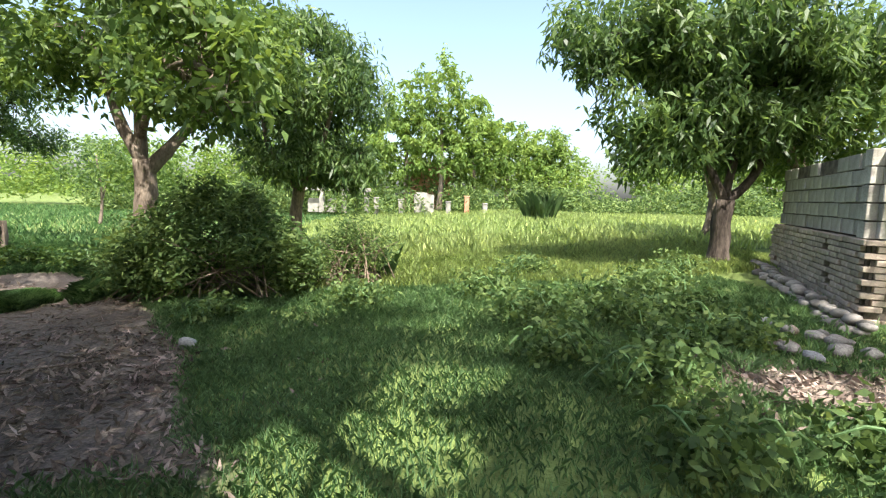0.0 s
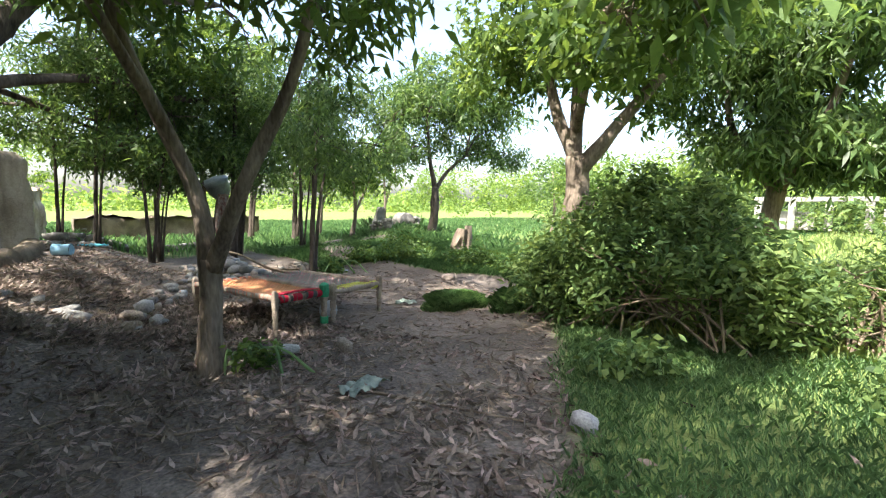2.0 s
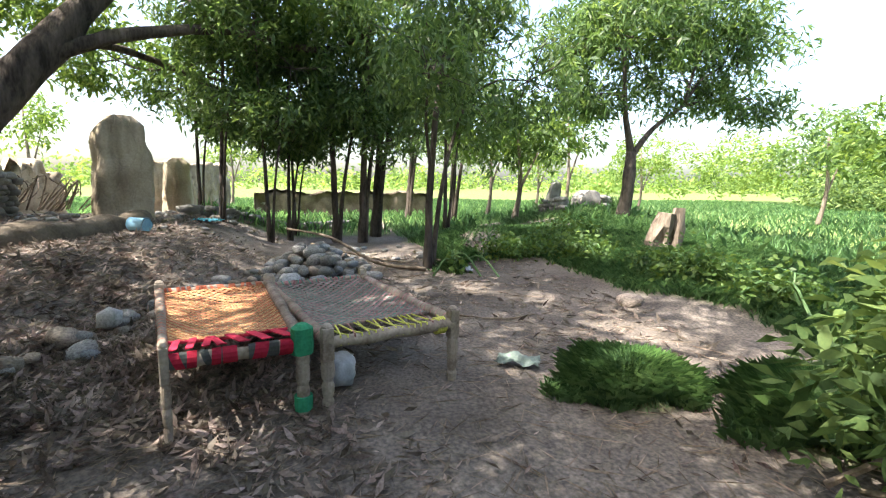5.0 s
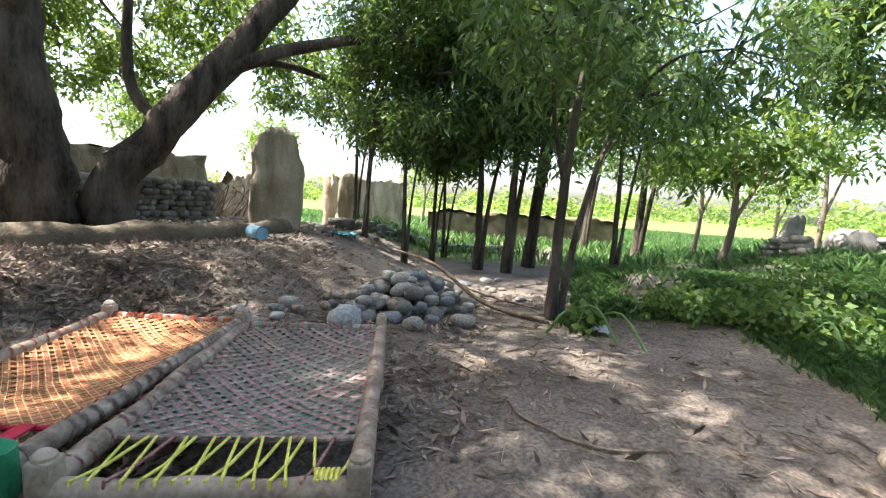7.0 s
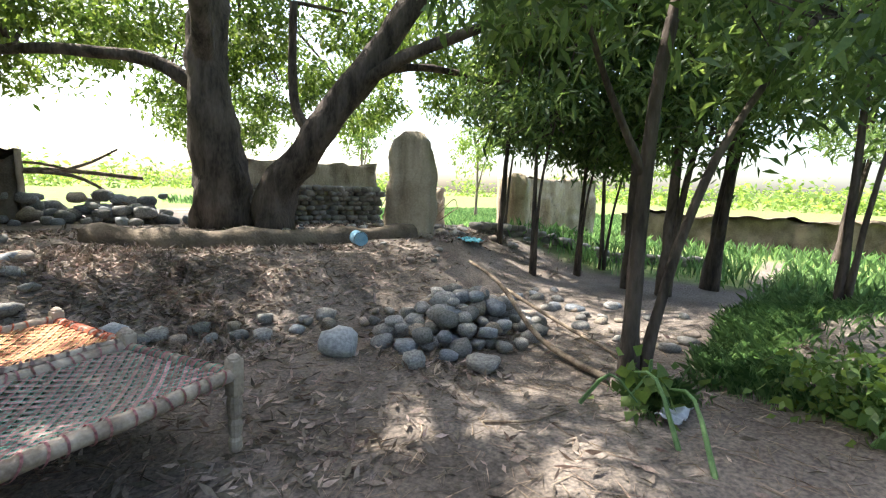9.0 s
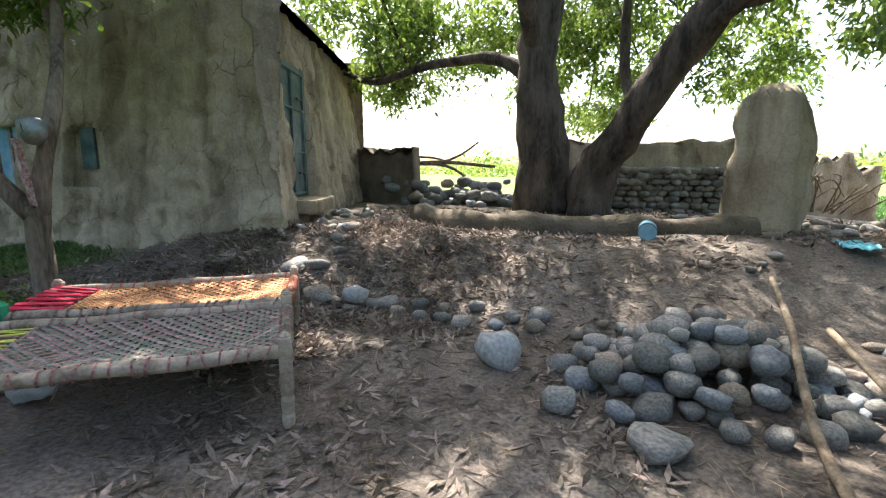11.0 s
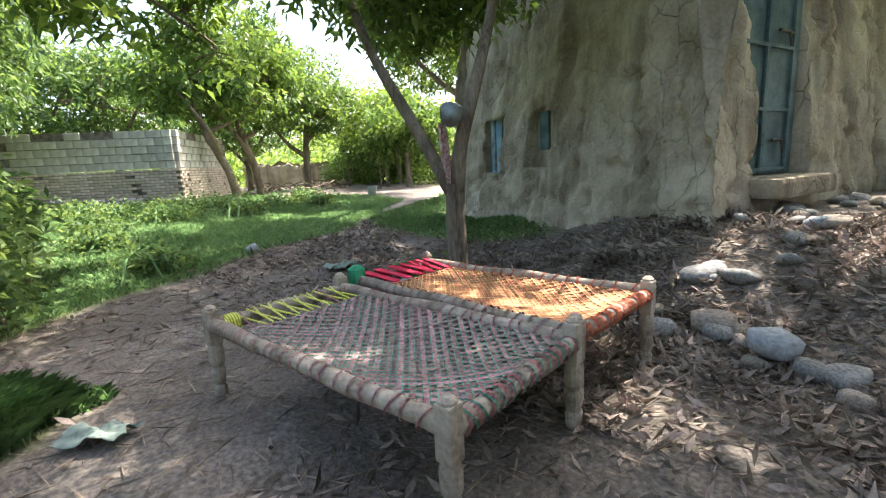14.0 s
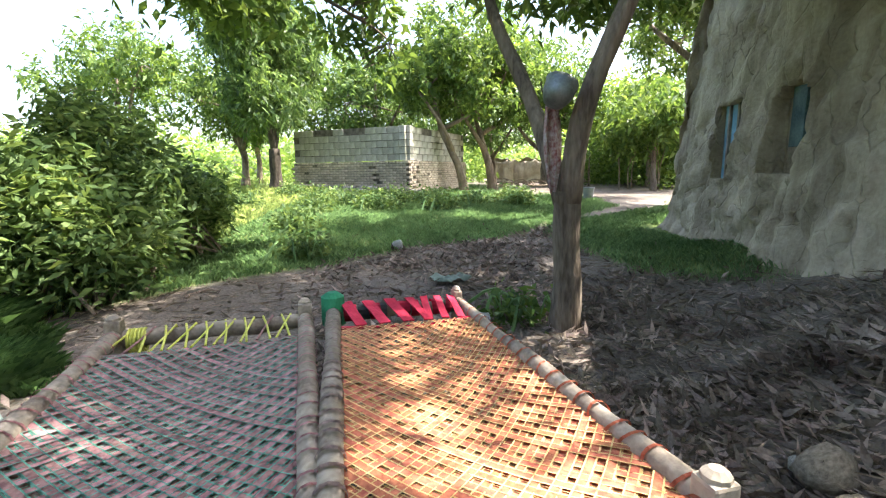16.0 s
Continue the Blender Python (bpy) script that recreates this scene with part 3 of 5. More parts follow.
    mud_wall("wall", [(p[0] + n.x, p[1] + n.y) for p in reversed(back)], z0, top - 0.02, t, mat, (), 0.05, amt, 2, rag, 0.3, 0.14, 0.2)
    return t

low_mud("ruined_wall", "broken low mud wall joined to the house", [(-8.55, -4.9), (-9.4, -4.3), (-10.15, -3.95)][::-1], 2.0, M_MUDDARK, rag=0.5)
low_mud("rubble_wall", "ruined wall of rubble stones and mud behind the tree", [(-16.7, -0.55), (-15.0, -0.95), (-13.2, -1.5)][::-1], 2.1, rag=0.15)
low_mud("ruined_wall", "weathered broken mud wall stump", [(-20.2, -0.9), (-19.2, -1.2), (-18.4, -1.7)][::-1], 1.75, rag=0.9)
low_mud("ruined_wall", "far mud wall with weathered top", [(-23.5, 3.1), (-20.5, 1.2)][::-1], 2.05, rag=0.2)
low_mud("ruined_wall", "long low mud boundary wall", [(19.5, -0.2), (18.5, -4.5), (17.4, -8.5)], 1.75, rag=0.35)

def standing(name, label, at, rz, w, d, h, lean=0.0, mat=M_MUD, seed=0, taper=0.6):
    """An upright weathered mud slab with a rounded top."""
    t = thing(name, label, "mud pillar", (at[0], at[1], ground(*at) - 0.08), rz)
    bm = bmesh.new()
    bmesh.ops.create_cube(bm, size=1)
    bmesh.ops.subdivide_edges(bm, edges=bm.edges[:], cuts=11, use_grid_fill=True)
    for v in bm.verts:
        c = v.co.copy()
        k = c.z + 0.5
        rx = math.sqrt(max(0.0, 1 - (max(0, k - taper) / (1.02 - taper)) ** 2.4)) * (1.12 - 0.12 * k)
        ang = math.atan2(c.y, c.x)
        sq = 1 - 0.12 * abs(math.sin(2 * ang))
        p = Vector((c.x * w * rx * sq, c.y * d * (1.1 - 0.25 * k) * sq, k * h))
        o = Vector((seed, seed * 2, 0))
        p += Vector((c.x, c.y, 0)) * (0.16 * noise.noise(p * 2.1 + o) + 0.12 * noise.noise(Vector((p.x * 6, p.y * 6, p.z * 1.2)) + o))
        p.x += lean * k
        v.co = p
    part("slab", bm, mat, t, smooth=True)
    return t

standing("mud_pillar", "tall upright weathered mud slab with rounded top", (-14.95, 2.1), 115, 0.98, 0.55, 2.15, 0.05, M_MUD, 3)
standing("mud_pillar", "reddish weathered mud pillar", (-19.6, 2.1), 110, 0.7, 0.6, 1.75, 0, M_MUD, 8, 0.85)
standing("mud_pillar", "leaning grey slab on the grassy mound", (-17.1, 13.1), 95, 0.5, 0.3, 1.05, 0.1, M_STONE, 5)
standing("mud_pillar", "broad grey slab on the grassy mound", (-17.2, 14.5), 100, 1.1, 0.5, 0.95, 0, M_STONE, 6, 0.5)

# ---------- stones ----------
def stone_mesh(i, sub=2, rough=0.42):
    bm = bmesh.new()
    bmesh.ops.create_icosphere(bm, subdivisions=sub, radius=1)
    o = Vector((i * 3.7, i * 1.9, i * 0.7))
    for v in bm.verts:
        v.co *= 1 + rough * noise.noise(v.co * 1.1 + o) + rough * 0.4 * noise.noise(v.co * 2.6 + o)
        v.co.x = max(-0.86, min(0.86, v.co.x))
        v.co.z = max(-0.8, min(0.85, v.co.z))
    for f in bm.faces:
        f.smooth = True
    me = bpy.data.meshes.new("stone")
    bm.to_mesh(me)
    bm.free()
    me.materials.append((M_STONE_OBJ, M_STONE_BLUE, M_STONE_OBJ, M_STONE_BROWN, M_STONE_OBJ)[i % 5])
    return me
STONES = [stone_mesh(i) for i in range(10)]
def stone(x, y, z, r, label="grey rounded river stone", mat=None, group="river stones", flat=0.68, mesh=None, rz=None):
    me = mesh or STONES[int(rng.integers(10))]
    ob = new("stone", me)
    if mat:
        ob.data = me.copy()
        ob.data.materials[0] = mat
    k = rng.uniform(0.75, 1.0, 3)
    ob.matrix_world = Matrix.LocRotScale((x, y, z), Euler((rng.uniform(-0.25, 0.25), rng.uniform(-0.25, 0.25), rng.uniform(0, 6.3) if rz is None else rz)),
                                         (r * 1.25 * k[0], r * k[1], r * flat * (0.8 + 0.35 * k[2])))
    return tagged(ob, label, "stone", group)

placed = []
for layer, (rad, n) in enumerate(((1.05, 46), (0.82, 34), (0.58, 22), (0.32, 10))):
    for i in range(n):
        for _ in range(30):
            a, q = rng.uniform(0, 6.283), rad * math.sqrt(rng.uniform(0, 1))
            x, y = -11.78 + q * math.cos(a) * 1.0, 5.62 + q * math.sin(a) * 0.78
            r = rng.uniform(0.07, 0.145)
            z = ground(x, y) + 0.05 + layer * 0.115
            if all((x - p[0]) ** 2 + (y - p[1]) ** 2 + (1.6 * (z - p[2])) ** 2 > (0.72 * (r + p[3])) ** 2 for p in placed):
                break
        placed.append((x, y, z, r))
        stone(x, y, z, r, "grey river stone heaped on a pile", group="stone pile")
stone(-10.38, 5.25, 0.13, 0.17, "large smooth pale grey boulder", M_BLUESTONE, flat=0.85, mesh=STONES[2])
stone(-10.62, 5.92, 0.07, 0.12)
stone(-10.98, 6.42, 0.07, 0.15, flat=0.5)
for i in range(30):
    x = -8.0 - i * 0.125 + rng.uniform(-0.08, 0.08)
    y = float(bank_edge(x)) + rng.uniform(-0.25, 0.2)
    stone(x, y, ground(x, y) + 0.04, rng.uniform(0.05, 0.125), "grey stone set along the earth bank", group="bank stones")
stone(-9.15, 3.66, 0.14, 0.155, "angular blue-grey stone at the bank", M_BLUESTONE, flat=0.8, mesh=stone_mesh(21, 1, 0.5))
stone(-8.72, 3.45, 0.12, 0.145, "flat pale stone at the bank", flat=0.6)
stone(-6.12, 4.44, 0.08, 0.13, "pale oval stone on the path", M_BLUESTONE, flat=0.5)
stone(-5.85, 5.0, 0.08, 0.11)
stone(-8.5, 9.0, ground(-8.5, 9.0) + 0.03, 0.16, "half-buried pale stone beside the path", flat=0.5)
for i in range(26):
    x, y = -8.15 - rng.uniform(0, 0.9), rng.uniform(-1.5, 2.9)
    stone(x, y, ground(x, y) + 0.03, rng.uniform(0.06, 0.15), "stone at the foot of the house", group="house stones", flat=0.5)
for i in range(95):
    k = rng.uniform(0, 1)
    x, y = -9.4 - 3.0 * k + rng.normal(0, 0.25), -3.9 + 1.1 * k + rng.normal(0, 0.45)
    h = max(0, 0.62 - abs(y + 3.9 - 1.1 * k) * 0.7)
    stone(x, y, ground(x, y) + rng.uniform(0.03, 1) * h + 0.03, rng.uniform(0.1, 0.2), "grey stone in the rubble heap", group="rubble heap")
for i in range(70):
    x, y = rng.uniform(-17.5, -12.5), rng.uniform(-0.8, 4.2)
    stone(x, y, ground(x, y) + 0.03, rng.uniform(0.05, 0.14), "loose grey stone on the ground", group="loose stones", flat=0.55)
for i in range(36):
    x, y = rng.uniform(-14.5, -12.2), rng.uniform(5.2, 8.0)
    stone(x, y, ground(x, y) + 0.02, rng.uniform(0.05, 0.13), "loose grey stone on the ground", group="loose stones", flat=0.5)

def rubble_courses(name, label, pts, rows, r, z_off=0.0, face=0.0):
    """A dry wall of stones laid in courses along a line: a joined face of separate stones."""
    line = along([(p[0], p[1], 0) for p in pts], r * 1.55)
    vs, fs, base = [], [], 0
    for k in range(rows):
        for j, p in enumerate(line):
            me = STONES[int(rng.integers(10))]
            co = np.empty(len(me.vertices) * 3, np.float32)
            me.vertices.foreach_get("co", co)
            co = co.reshape(-1, 3) * np.array([1.15, 1.1, 0.72]) * r * rng.uniform(0.75, 1.15)
            a = rng.uniform(0, 6.28)
            R = np.array([[math.cos(a), -math.sin(a), 0], [math.sin(a), math.cos(a), 0], [0, 0, 1]])
            x, y = p.x + (k % 2) * r * 0.9 + rng.normal(0, 0.03), p.y + rng.normal(0, 0.04)
            vs.append(co @ R.T + np.array([x, y, ground(x, y) + z_off + k * r * 1.0 + 0.03]))
            fs.append(np.array([list(q.vertices) for q in me.polygons]) + base)
            base += len(co)
    me = mesh_from("stones", np.concatenate(vs), np.concatenate(fs), M_STONE, True)
    return tagged(new(name, me), label, "stone wall", kind="stuff")
rubble_courses("stone_facing", "rubble stone courses in the ruined wall", [(-13.3, -1.36), (-15.0, -0.83), (-16.6, -0.43)], 8, 0.12)
low_mud("boundary_wall", "low mud and stone boundary wall", [(-25.0, 11.0), (-24.3, 3.8)], 1.05, M_MUDDARK, rag=0.2)
rubble_courses("dry_stone_wall", "low dry wall of grey field stones", [(-24.2, 4.0), (-24.9, 10.9)], 9, 0.11)
rubble_courses("dry_stone_wall", "low kerb of stones by the saplings", [(-16.4, 2.9), (-18.5, 4.6), (-19.5, 7.0)], 2, 0.14)
rubble_courses("stone_heap", "stones stacked on the mound", [(-16.6, 14.6), (-17.0, 15.1)], 6, 0.11)
rubble_courses("stone_heap", "stones stacked on the mound", [(-15.6, 12.5), (-16.1, 12.2)], 4, 0.12)
rubble_courses("stone_footing", "pale rubble footing along the block wall", [(4.5, 4.6), (4.75, 5.6), (6.3, 8.8)], 2, 0.09)
for i in range(16):
    x, y = rng.uniform(3.3, 4.4), rng.uniform(3.8, 5.3)
    stone(x, y, ground(x, y) + 0.05, rng.uniform(0.05, 0.11), "pale stone at the foot of the block wall", group="footing stones")

# ---------- log kerb, can, stick, stump ----------
log_thing = thing("mud_kerb", "long rounded mud kerb lying on the ground", "kerb")
bm = bmesh.new()
lp = smooth_path([(x, y, ground(x, y) + 0.06) for x, y in ((-9.95, 0.35), (-10.5, 1.4), (-11.5, 2.15), (-13.0, 2.45), (-14.5, 2.55))], 8)
tube(bm, lp, [0.19 + 0.03 * math.sin(i * 0.9) for i in range(len(lp))], 12, 0.25)
part("kerb", bm, M_MUDDARK, log_thing, smooth=True)
can = thing("paint_can", "dented blue tin can lying on its side", "can", (-12.75, 2.95, ground(-12.75, 2.95) + 0.115), 62)
bm = bmesh.new()
prof = [(-0.15, 0.10), (-0.145, 0.112), (-0.13, 0.106), (0.0, 0.104), (0.13, 0.106), (0.145, 0.113), (0.15, 0.108), (0.14, 0.099), (-0.12, 0.095)]
tube(bm, [(x, 0, 0) for x, _ in prof], [r for _, r in prof], 28, 0.03)
part("body", bm, M_BLUEPAINT, can)
bm = bmesh.new()
tube(bm, [(-0.156, 0, 0), (-0.149, 0, 0)], [0.1, 0.1], 20)
part("base", bm, M_TIN, can)
bm = bmesh.new()
tube(bm, [(0.15, 0.112 * math.cos(a), -0.02 + 0.12 * math.sin(a)) for a in np.linspace(0, math.pi, 9)], [0.004] * 9, 5)
part("handle", bm, M_IRON, can)
def stick(label, pts, r, name="stick"):
    t = thing(name, label, "stick")
    bm = bmesh.new()
    sp = smooth_path([(p[0], p[1], ground(p[0], p[1]) + p[2]) for p in pts], 5)
    tube(bm, sp, [r * (1 - 0.5 * i / len(sp)) for i in range(len(sp))], 7, 0.2)
    part("wood", bm, M_TWIG, t, smooth=True)
stick("long crooked dry branch leaning on the stones", [(-11.35, 7.35, 0.03), (-11.7, 6.6, 0.12), (-12.1, 5.9, 0.52), (-12.55, 5.2, 0.62)], 0.035)
stick("dry branch lying on the ground", [(-12.7, 5.6, 0.35), (-12.3, 6.7, 0.08), (-11.9, 7.35, 0.03)], 0.025)
stick("thin dry branch on the path", [(-4.9, 4.4, 0.015), (-4.2, 4.7, 0.02), (-3.35, 5.0, 0.015)], 0.014)
for x, y, a in ((-9.1, 6.9, 0.3), (-8.6, 7.2, 1.2), (-10.2, 6.9, 2.2), (-5.2, 2.9, 0.7), (-8.3, 3.2, 2.0), (-9.8, 2.2, 0.2), (-5.6, 2.3, 1.9)):
    stick("thin dry twig on the earth", [(x, y, 0.012), (x + 0.3 * math.cos(a), y + 0.3 * math.sin(a), 0.02), (x + 0.62 * math.cos(a + 0.3), y + 0.62 * math.sin(a + 0.3), 0.012)], 0.011, "twig")
for pts, r in (([(-9.3, -4.6, 0.9), (-10.6, -3.9, 1.05), (-12.0, -3.2, 0.95)], 0.07), ([(-9.6, -4.3, 1.0), (-10.8, -3.5, 0.95), (-11.6, -3.0, 0.4)], 0.05),
               ([(-10.7, -3.8, 1.02), (-11.2, -3.7, 1.25), (-11.6, -3.4, 1.55)], 0.04), ([(-9.0, -4.6, 1.0), (-10.2, -4.1, 1.2), (-11.2, -4.0, 1.0)], 0.04)):
    stick("dry fallen branch laid over the rubble", pts, r, "branch")
for i in range(26):
    a = rng.uniform(0, 3.1)
    x, y = -17.6 + rng.uniform(-1.2, 1.0), -0.6 + rng.uniform(-0.6, 0.8)
    stick("tangled dry brushwood against the wall", [(x, y, 0.1), (x + 0.5 * math.cos(a), y + 0.4, 0.5 + rng.uniform(0, 0.4)), (x + 1.0 * math.cos(a), y + 0.3, 0.25 + rng.uniform(0, 0.7))], 0.018, "branch")
stump = thing("tree_stump", "split weathered tree stump in the grass", "stump", (-10.2, 11.0, ground(-10.2, 11.0) - 0.05))
bm = bmesh.new()
tube(bm, [(0, 0, 0), (0, 0, 0.2), (0.02, 0, 0.45), (0.03, 0.02, 0.66)], [0.26, 0.2, 0.17, 0.14], 12, 0.7)
tube(bm, [(0.1, 0.16, 0), (0.12, 0.18, 0.4), (0.1, 0.2, 0.74)], [0.14, 0.12, 0.08], 10, 0.7)
part("trunk", bm, M_BARK, stump)

# ---------- rope beds ----------
def turned_leg(parent, x, y, mat=M_WOOD, label="", h=0.56):
    bm = bmesh.new()
    box(bm, (x, y, h - 0.12), (0.074, 0.074, 0.21), 0, 0.010)
    prof = [(0.0, 0.032), (0.02, 0.042), (0.07, 0.044), (0.09, 0.034), (0.12, 0.044), (0.17, 0.047), (0.2, 0.036), (0.23, 0.048), (0.3, 0.05), (0.345, 0.04)]
    tube(bm, [(x, y, z) for z, _ in prof], [r * 0.86 for _, r in prof], 12, 0.05)
    tube(bm, [(x, y, h - 0.03), (x, y, h - 0.005), (x, y, h + 0.01)], [0.036, 0.034, 0.018], 10)
    return part("leg", bm, mat, parent, label)

def rail(parent, a, b, r, wob=0.12):
    bm = bmesh.new()
    a, b = Vector(a), Vector(b)
    pts = [a.lerp(b, k / 14) + Vector((0, 0, 0.006 * math.sin(k * 1.1))) for k in range(15)]
    tube(bm, pts, [r * (1 + 0.06 * math.sin(k * 0.9)) for k in range(15)], 10, wob)
    return part("rail", bm, M_WOOD, parent, smooth=True)

def wraps(parent, a, b, r, count, mat, width=0.022, name="wrap", k0=0.03, k1=0.97):
    """Bands of strap wound round a rail."""
    a, b = Vector(a), Vector(b)
    d = (b - a).normalized()
    u = Vector((0, 0, 1)).cross(d).normalized()
    for i in range(count):
        bm = bmesh.new()
        k = k0 + (k1 - k0) * (i + 0.5 + rng.uniform(-0.2, 0.2)) / count
        c = a.lerp(b, k)
        slant = rng.uniform(-0.02, 0.03)
        for w0 in ((-width / 2, width / 2),):
            rings = []
            for s_ in w0:
                ring = [bm.verts.new(c + d * (s_ + slant * math.sin(q)) + (u * math.cos(q) + Vector((0, 0, 1)) * math.sin(q)) * (r + 0.005)) for q in np.linspace(0, 2 * math.pi, 13)[:-1]]
                rings.append(ring)
            for j in range(12):
                bm.faces.new((rings[0][j], rings[0][(j + 1) % 12], rings[1][(j + 1) % 12], rings[1][j]))
        bmesh.ops.solidify(bm, geom=bm.faces[:], thickness=0.003)
        part(name, bm, mat, parent)

def weave(parent, lx0, lx1, wy, z, core, edge, pitch=0.042, sag=0.05):
    """Diagonal herringbone webbing: flat straps with a bright cord along both edges, two over and two under."""
    bands = ((0.0, 0.021, 0, 0.0), (0.013, 0.0042, 1, 0.0015), (-0.013, 0.0042, 1, 0.0015))
    for dirn in (0, 1):
        vs, fs = [[], []], [[], []]
        n0 = int((lx1 - lx0 + 2 * wy) / pitch) + 2
        for i in range(n0):
            c0 = (i + 0.5) * pitch - wy
            jit, lift = rng.normal(0, 0.0025), rng.normal(0, 0.001)
            run = []
            steps = int(2 * wy / (pitch * 0.25)) + 1
            for j in range(steps + 1):
                yy = -wy + 2 * wy * j / steps
                xx = lx0 + c0 + (yy if dirn == 0 else -yy)
                if lx0 <= xx <= lx1:
                    other = int(math.floor(((xx - lx0) + wy + (-yy if dirn == 0 else yy)) / pitch))
                    over = ((i + other) // 2) % 2 if dirn == 0 else 1 - ((i + other) // 2) % 2
                    kx, ky = (xx - lx0) / (lx1 - lx0), yy / wy
                    zz = z - sag * (1 - ky * ky) * (1 - (2 * kx - 1) ** 4) + (0.005 if over else -0.004) + lift
                    run.append((xx + jit, yy, zz))
            if len(run) < 3:
                continue
            ux, uy = (0.7071, -0.7071) if dirn == 0 else (0.7071, 0.7071)
            for off, wid, which, up in bands:
                o = len(vs[which])
                for p in run:
                    for e in (off + wid / 2, off - wid / 2):
                        vs[which].append((p[0] + ux * e, p[1] + uy * e, p[2] + up))
                fs[which] += [(o + 2 * q, o + 2 * q + 2, o + 2 * q + 3, o + 2 * q + 1) for q in range(len(run) - 1)]
        for w, mat in ((0, core), (1, edge)):
            tagged(part_mesh("webbing", mesh_from("strap", vs[w], fs[w], mat), parent), kind="stuff")

def bed_frame(t, L, W, r, hz):
    legs = [(-L / 2, -W / 2), (-L / 2, W / 2), (L / 2, -W / 2), (L / 2, W / 2)]
    ends = [((-L / 2, -W / 2, hz), (L / 2, -W / 2, hz)), ((-L / 2, W / 2, hz), (L / 2, W / 2, hz)),
            ((-L / 2, -W / 2, hz - 0.015), (-L / 2, W / 2, hz - 0.015)), ((L / 2, -W / 2, hz - 0.015), (L / 2, W / 2, hz - 0.015))]
    for a, b in ends:
        rail(t, a, b, r)
    return legs, ends

# local x runs from the corded foot to the head
LG, WG, HZ = 1.80, 0.92, 0.455
green_bed = thing("rope_bed", "weathered wooden rope bed with green and pink webbing", "rope bed", (-8.02, 5.75, ground(-8.0, 5.75)), 180 + 13.0, group="rope beds")
legs, ends = bed_frame(green_bed, LG, WG, 0.04, HZ)
for p in legs:
    turned_leg(green_bed, *p)
wraps(green_bed, *ends[0], 0.042, 21, M_STRAP_PINK, 0.011)
wraps(green_bed, *ends[1], 0.042, 21, M_STRAP_PINK, 0.011)
wraps(green_bed, *ends[3], 0.042, 13, M_STRAP_PINK, 0.03)
wraps(green_bed, *ends[3], 0.0435, 13, M_STRAP_GREEN, 0.012, k0=0.05, k1=0.99)
foot = -LG / 2 + 0.29
weave(green_bed, foot, LG / 2 - 0.04, WG / 2 - 0.035, HZ, M_STRAP_PINK, M_STRAP_GREEN, 0.038)
bm = bmesh.new()
tube(bm, [(foot, -WG / 2 + 0.04, HZ), (foot + 0.02, 0, HZ - 0.02), (foot, WG / 2 - 0.04, HZ)], [0.012] * 3, 8)
part("foot_rope", bm, M_STRAP_GREY, green_bed)
for i in range(17):
    y0 = -WG / 2 + 0.08 + (WG - 0.16) * i / 16
    y1 = y0 + (0.05 if i % 2 else -0.05) + rng.uniform(-0.015, 0.015)
    bm = bmesh.new()
    tube(bm, [(-LG / 2 - 0.03, y0, HZ - 0.03), (-LG / 2 - 0.02, y0, HZ + 0.028), (-LG / 2 + 0.1, (y0 + y1) / 2, HZ + 0.01), (foot, y1, HZ + 0.004)], [0.006] * 4, 6)
    part("cord", bm, M_YELLOW if i not in (2, 14) else M_STRAP_PINK, green_bed)
bm = bmesh.new()
for k in range(5):
    tube(bm, [(-LG / 2 + 0.055 * math.cos(a) + 0.02, -WG / 2 + 0.07 + 0.016 * k, HZ - 0.02 + 0.055 * math.sin(a)) for a in np.linspace(0, 2 * math.pi, 13)], [0.008] * 13, 5)
part("knot", bm, M_YELLOW, green_bed, "yellow cord knotted round the rail")

LO, WO = 1.80, 0.88
orange_bed = thing("rope_bed", "wooden rope bed with orange webbing and red cloth bands", "rope bed", (-7.83, 4.78, ground(-7.8, 4.8)), 180 + 9.0, group="rope beds")
legs, ends = bed_frame(orange_bed, LO, WO, 0.038, HZ + 0.015)
HO = HZ + 0.015
for i, p in enumerate(legs):
    turned_leg(orange_bed, *p)
wraps(orange_bed, *ends[0], 0.040, 22, M_STRAP_GREY, 0.016)
wraps(orange_bed, *ends[1], 0.040, 20, M_STRAP_BROWN, 0.012)
wraps(orange_bed, *ends[3], 0.040, 18, M_STRAP_BROWN, 0.028)
wraps(orange_bed, *ends[2], 0.043, 6, M_RED, 0.075)
wraps(orange_bed, *ends[2], 0.041, 6, M_DARKCLOTH, 0.065, k0=0.1, k1=1.0)
foot = -LO / 2 + 0.30
weave(orange_bed, foot, LO / 2 - 0.04, WO / 2 - 0.035, HO, M_STRAP_BROWN, M_STRAP_ORANGE, 0.040)
bm = bmesh.new()
tube(bm, [(foot, -WO / 2 + 0.04, HO), (foot + 0.02, 0, HO - 0.02), (foot, WO / 2 - 0.04, HO)], [0.011] * 3, 8)
part("foot_rope", bm, M_RED, orange_bed)
for i in range(7):
    y0 = -WO / 2 + 0.07 + (WO - 0.14) * i / 6
    y1 = y0 + (0.07 if i < 4 else -0.04)
    bm = bmesh.new()
    q = [bm.verts.new(v) for v in ((-LO / 2, y0 - 0.032, HO + 0.046), (-LO / 2, y0 + 0.032, HO + 0.046), (foot, y1 + 0.03, HO + 0.006), (foot, y1 - 0.026, HO + 0.008))]
    bm.faces.new(q)
    bmesh.ops.subdivide_edges(bm, edges=bm.edges[:], cuts=3, use_grid_fill=True)
    for v in bm.verts:
        v.co.z += 0.008 * noise.noise(v.co * 20)
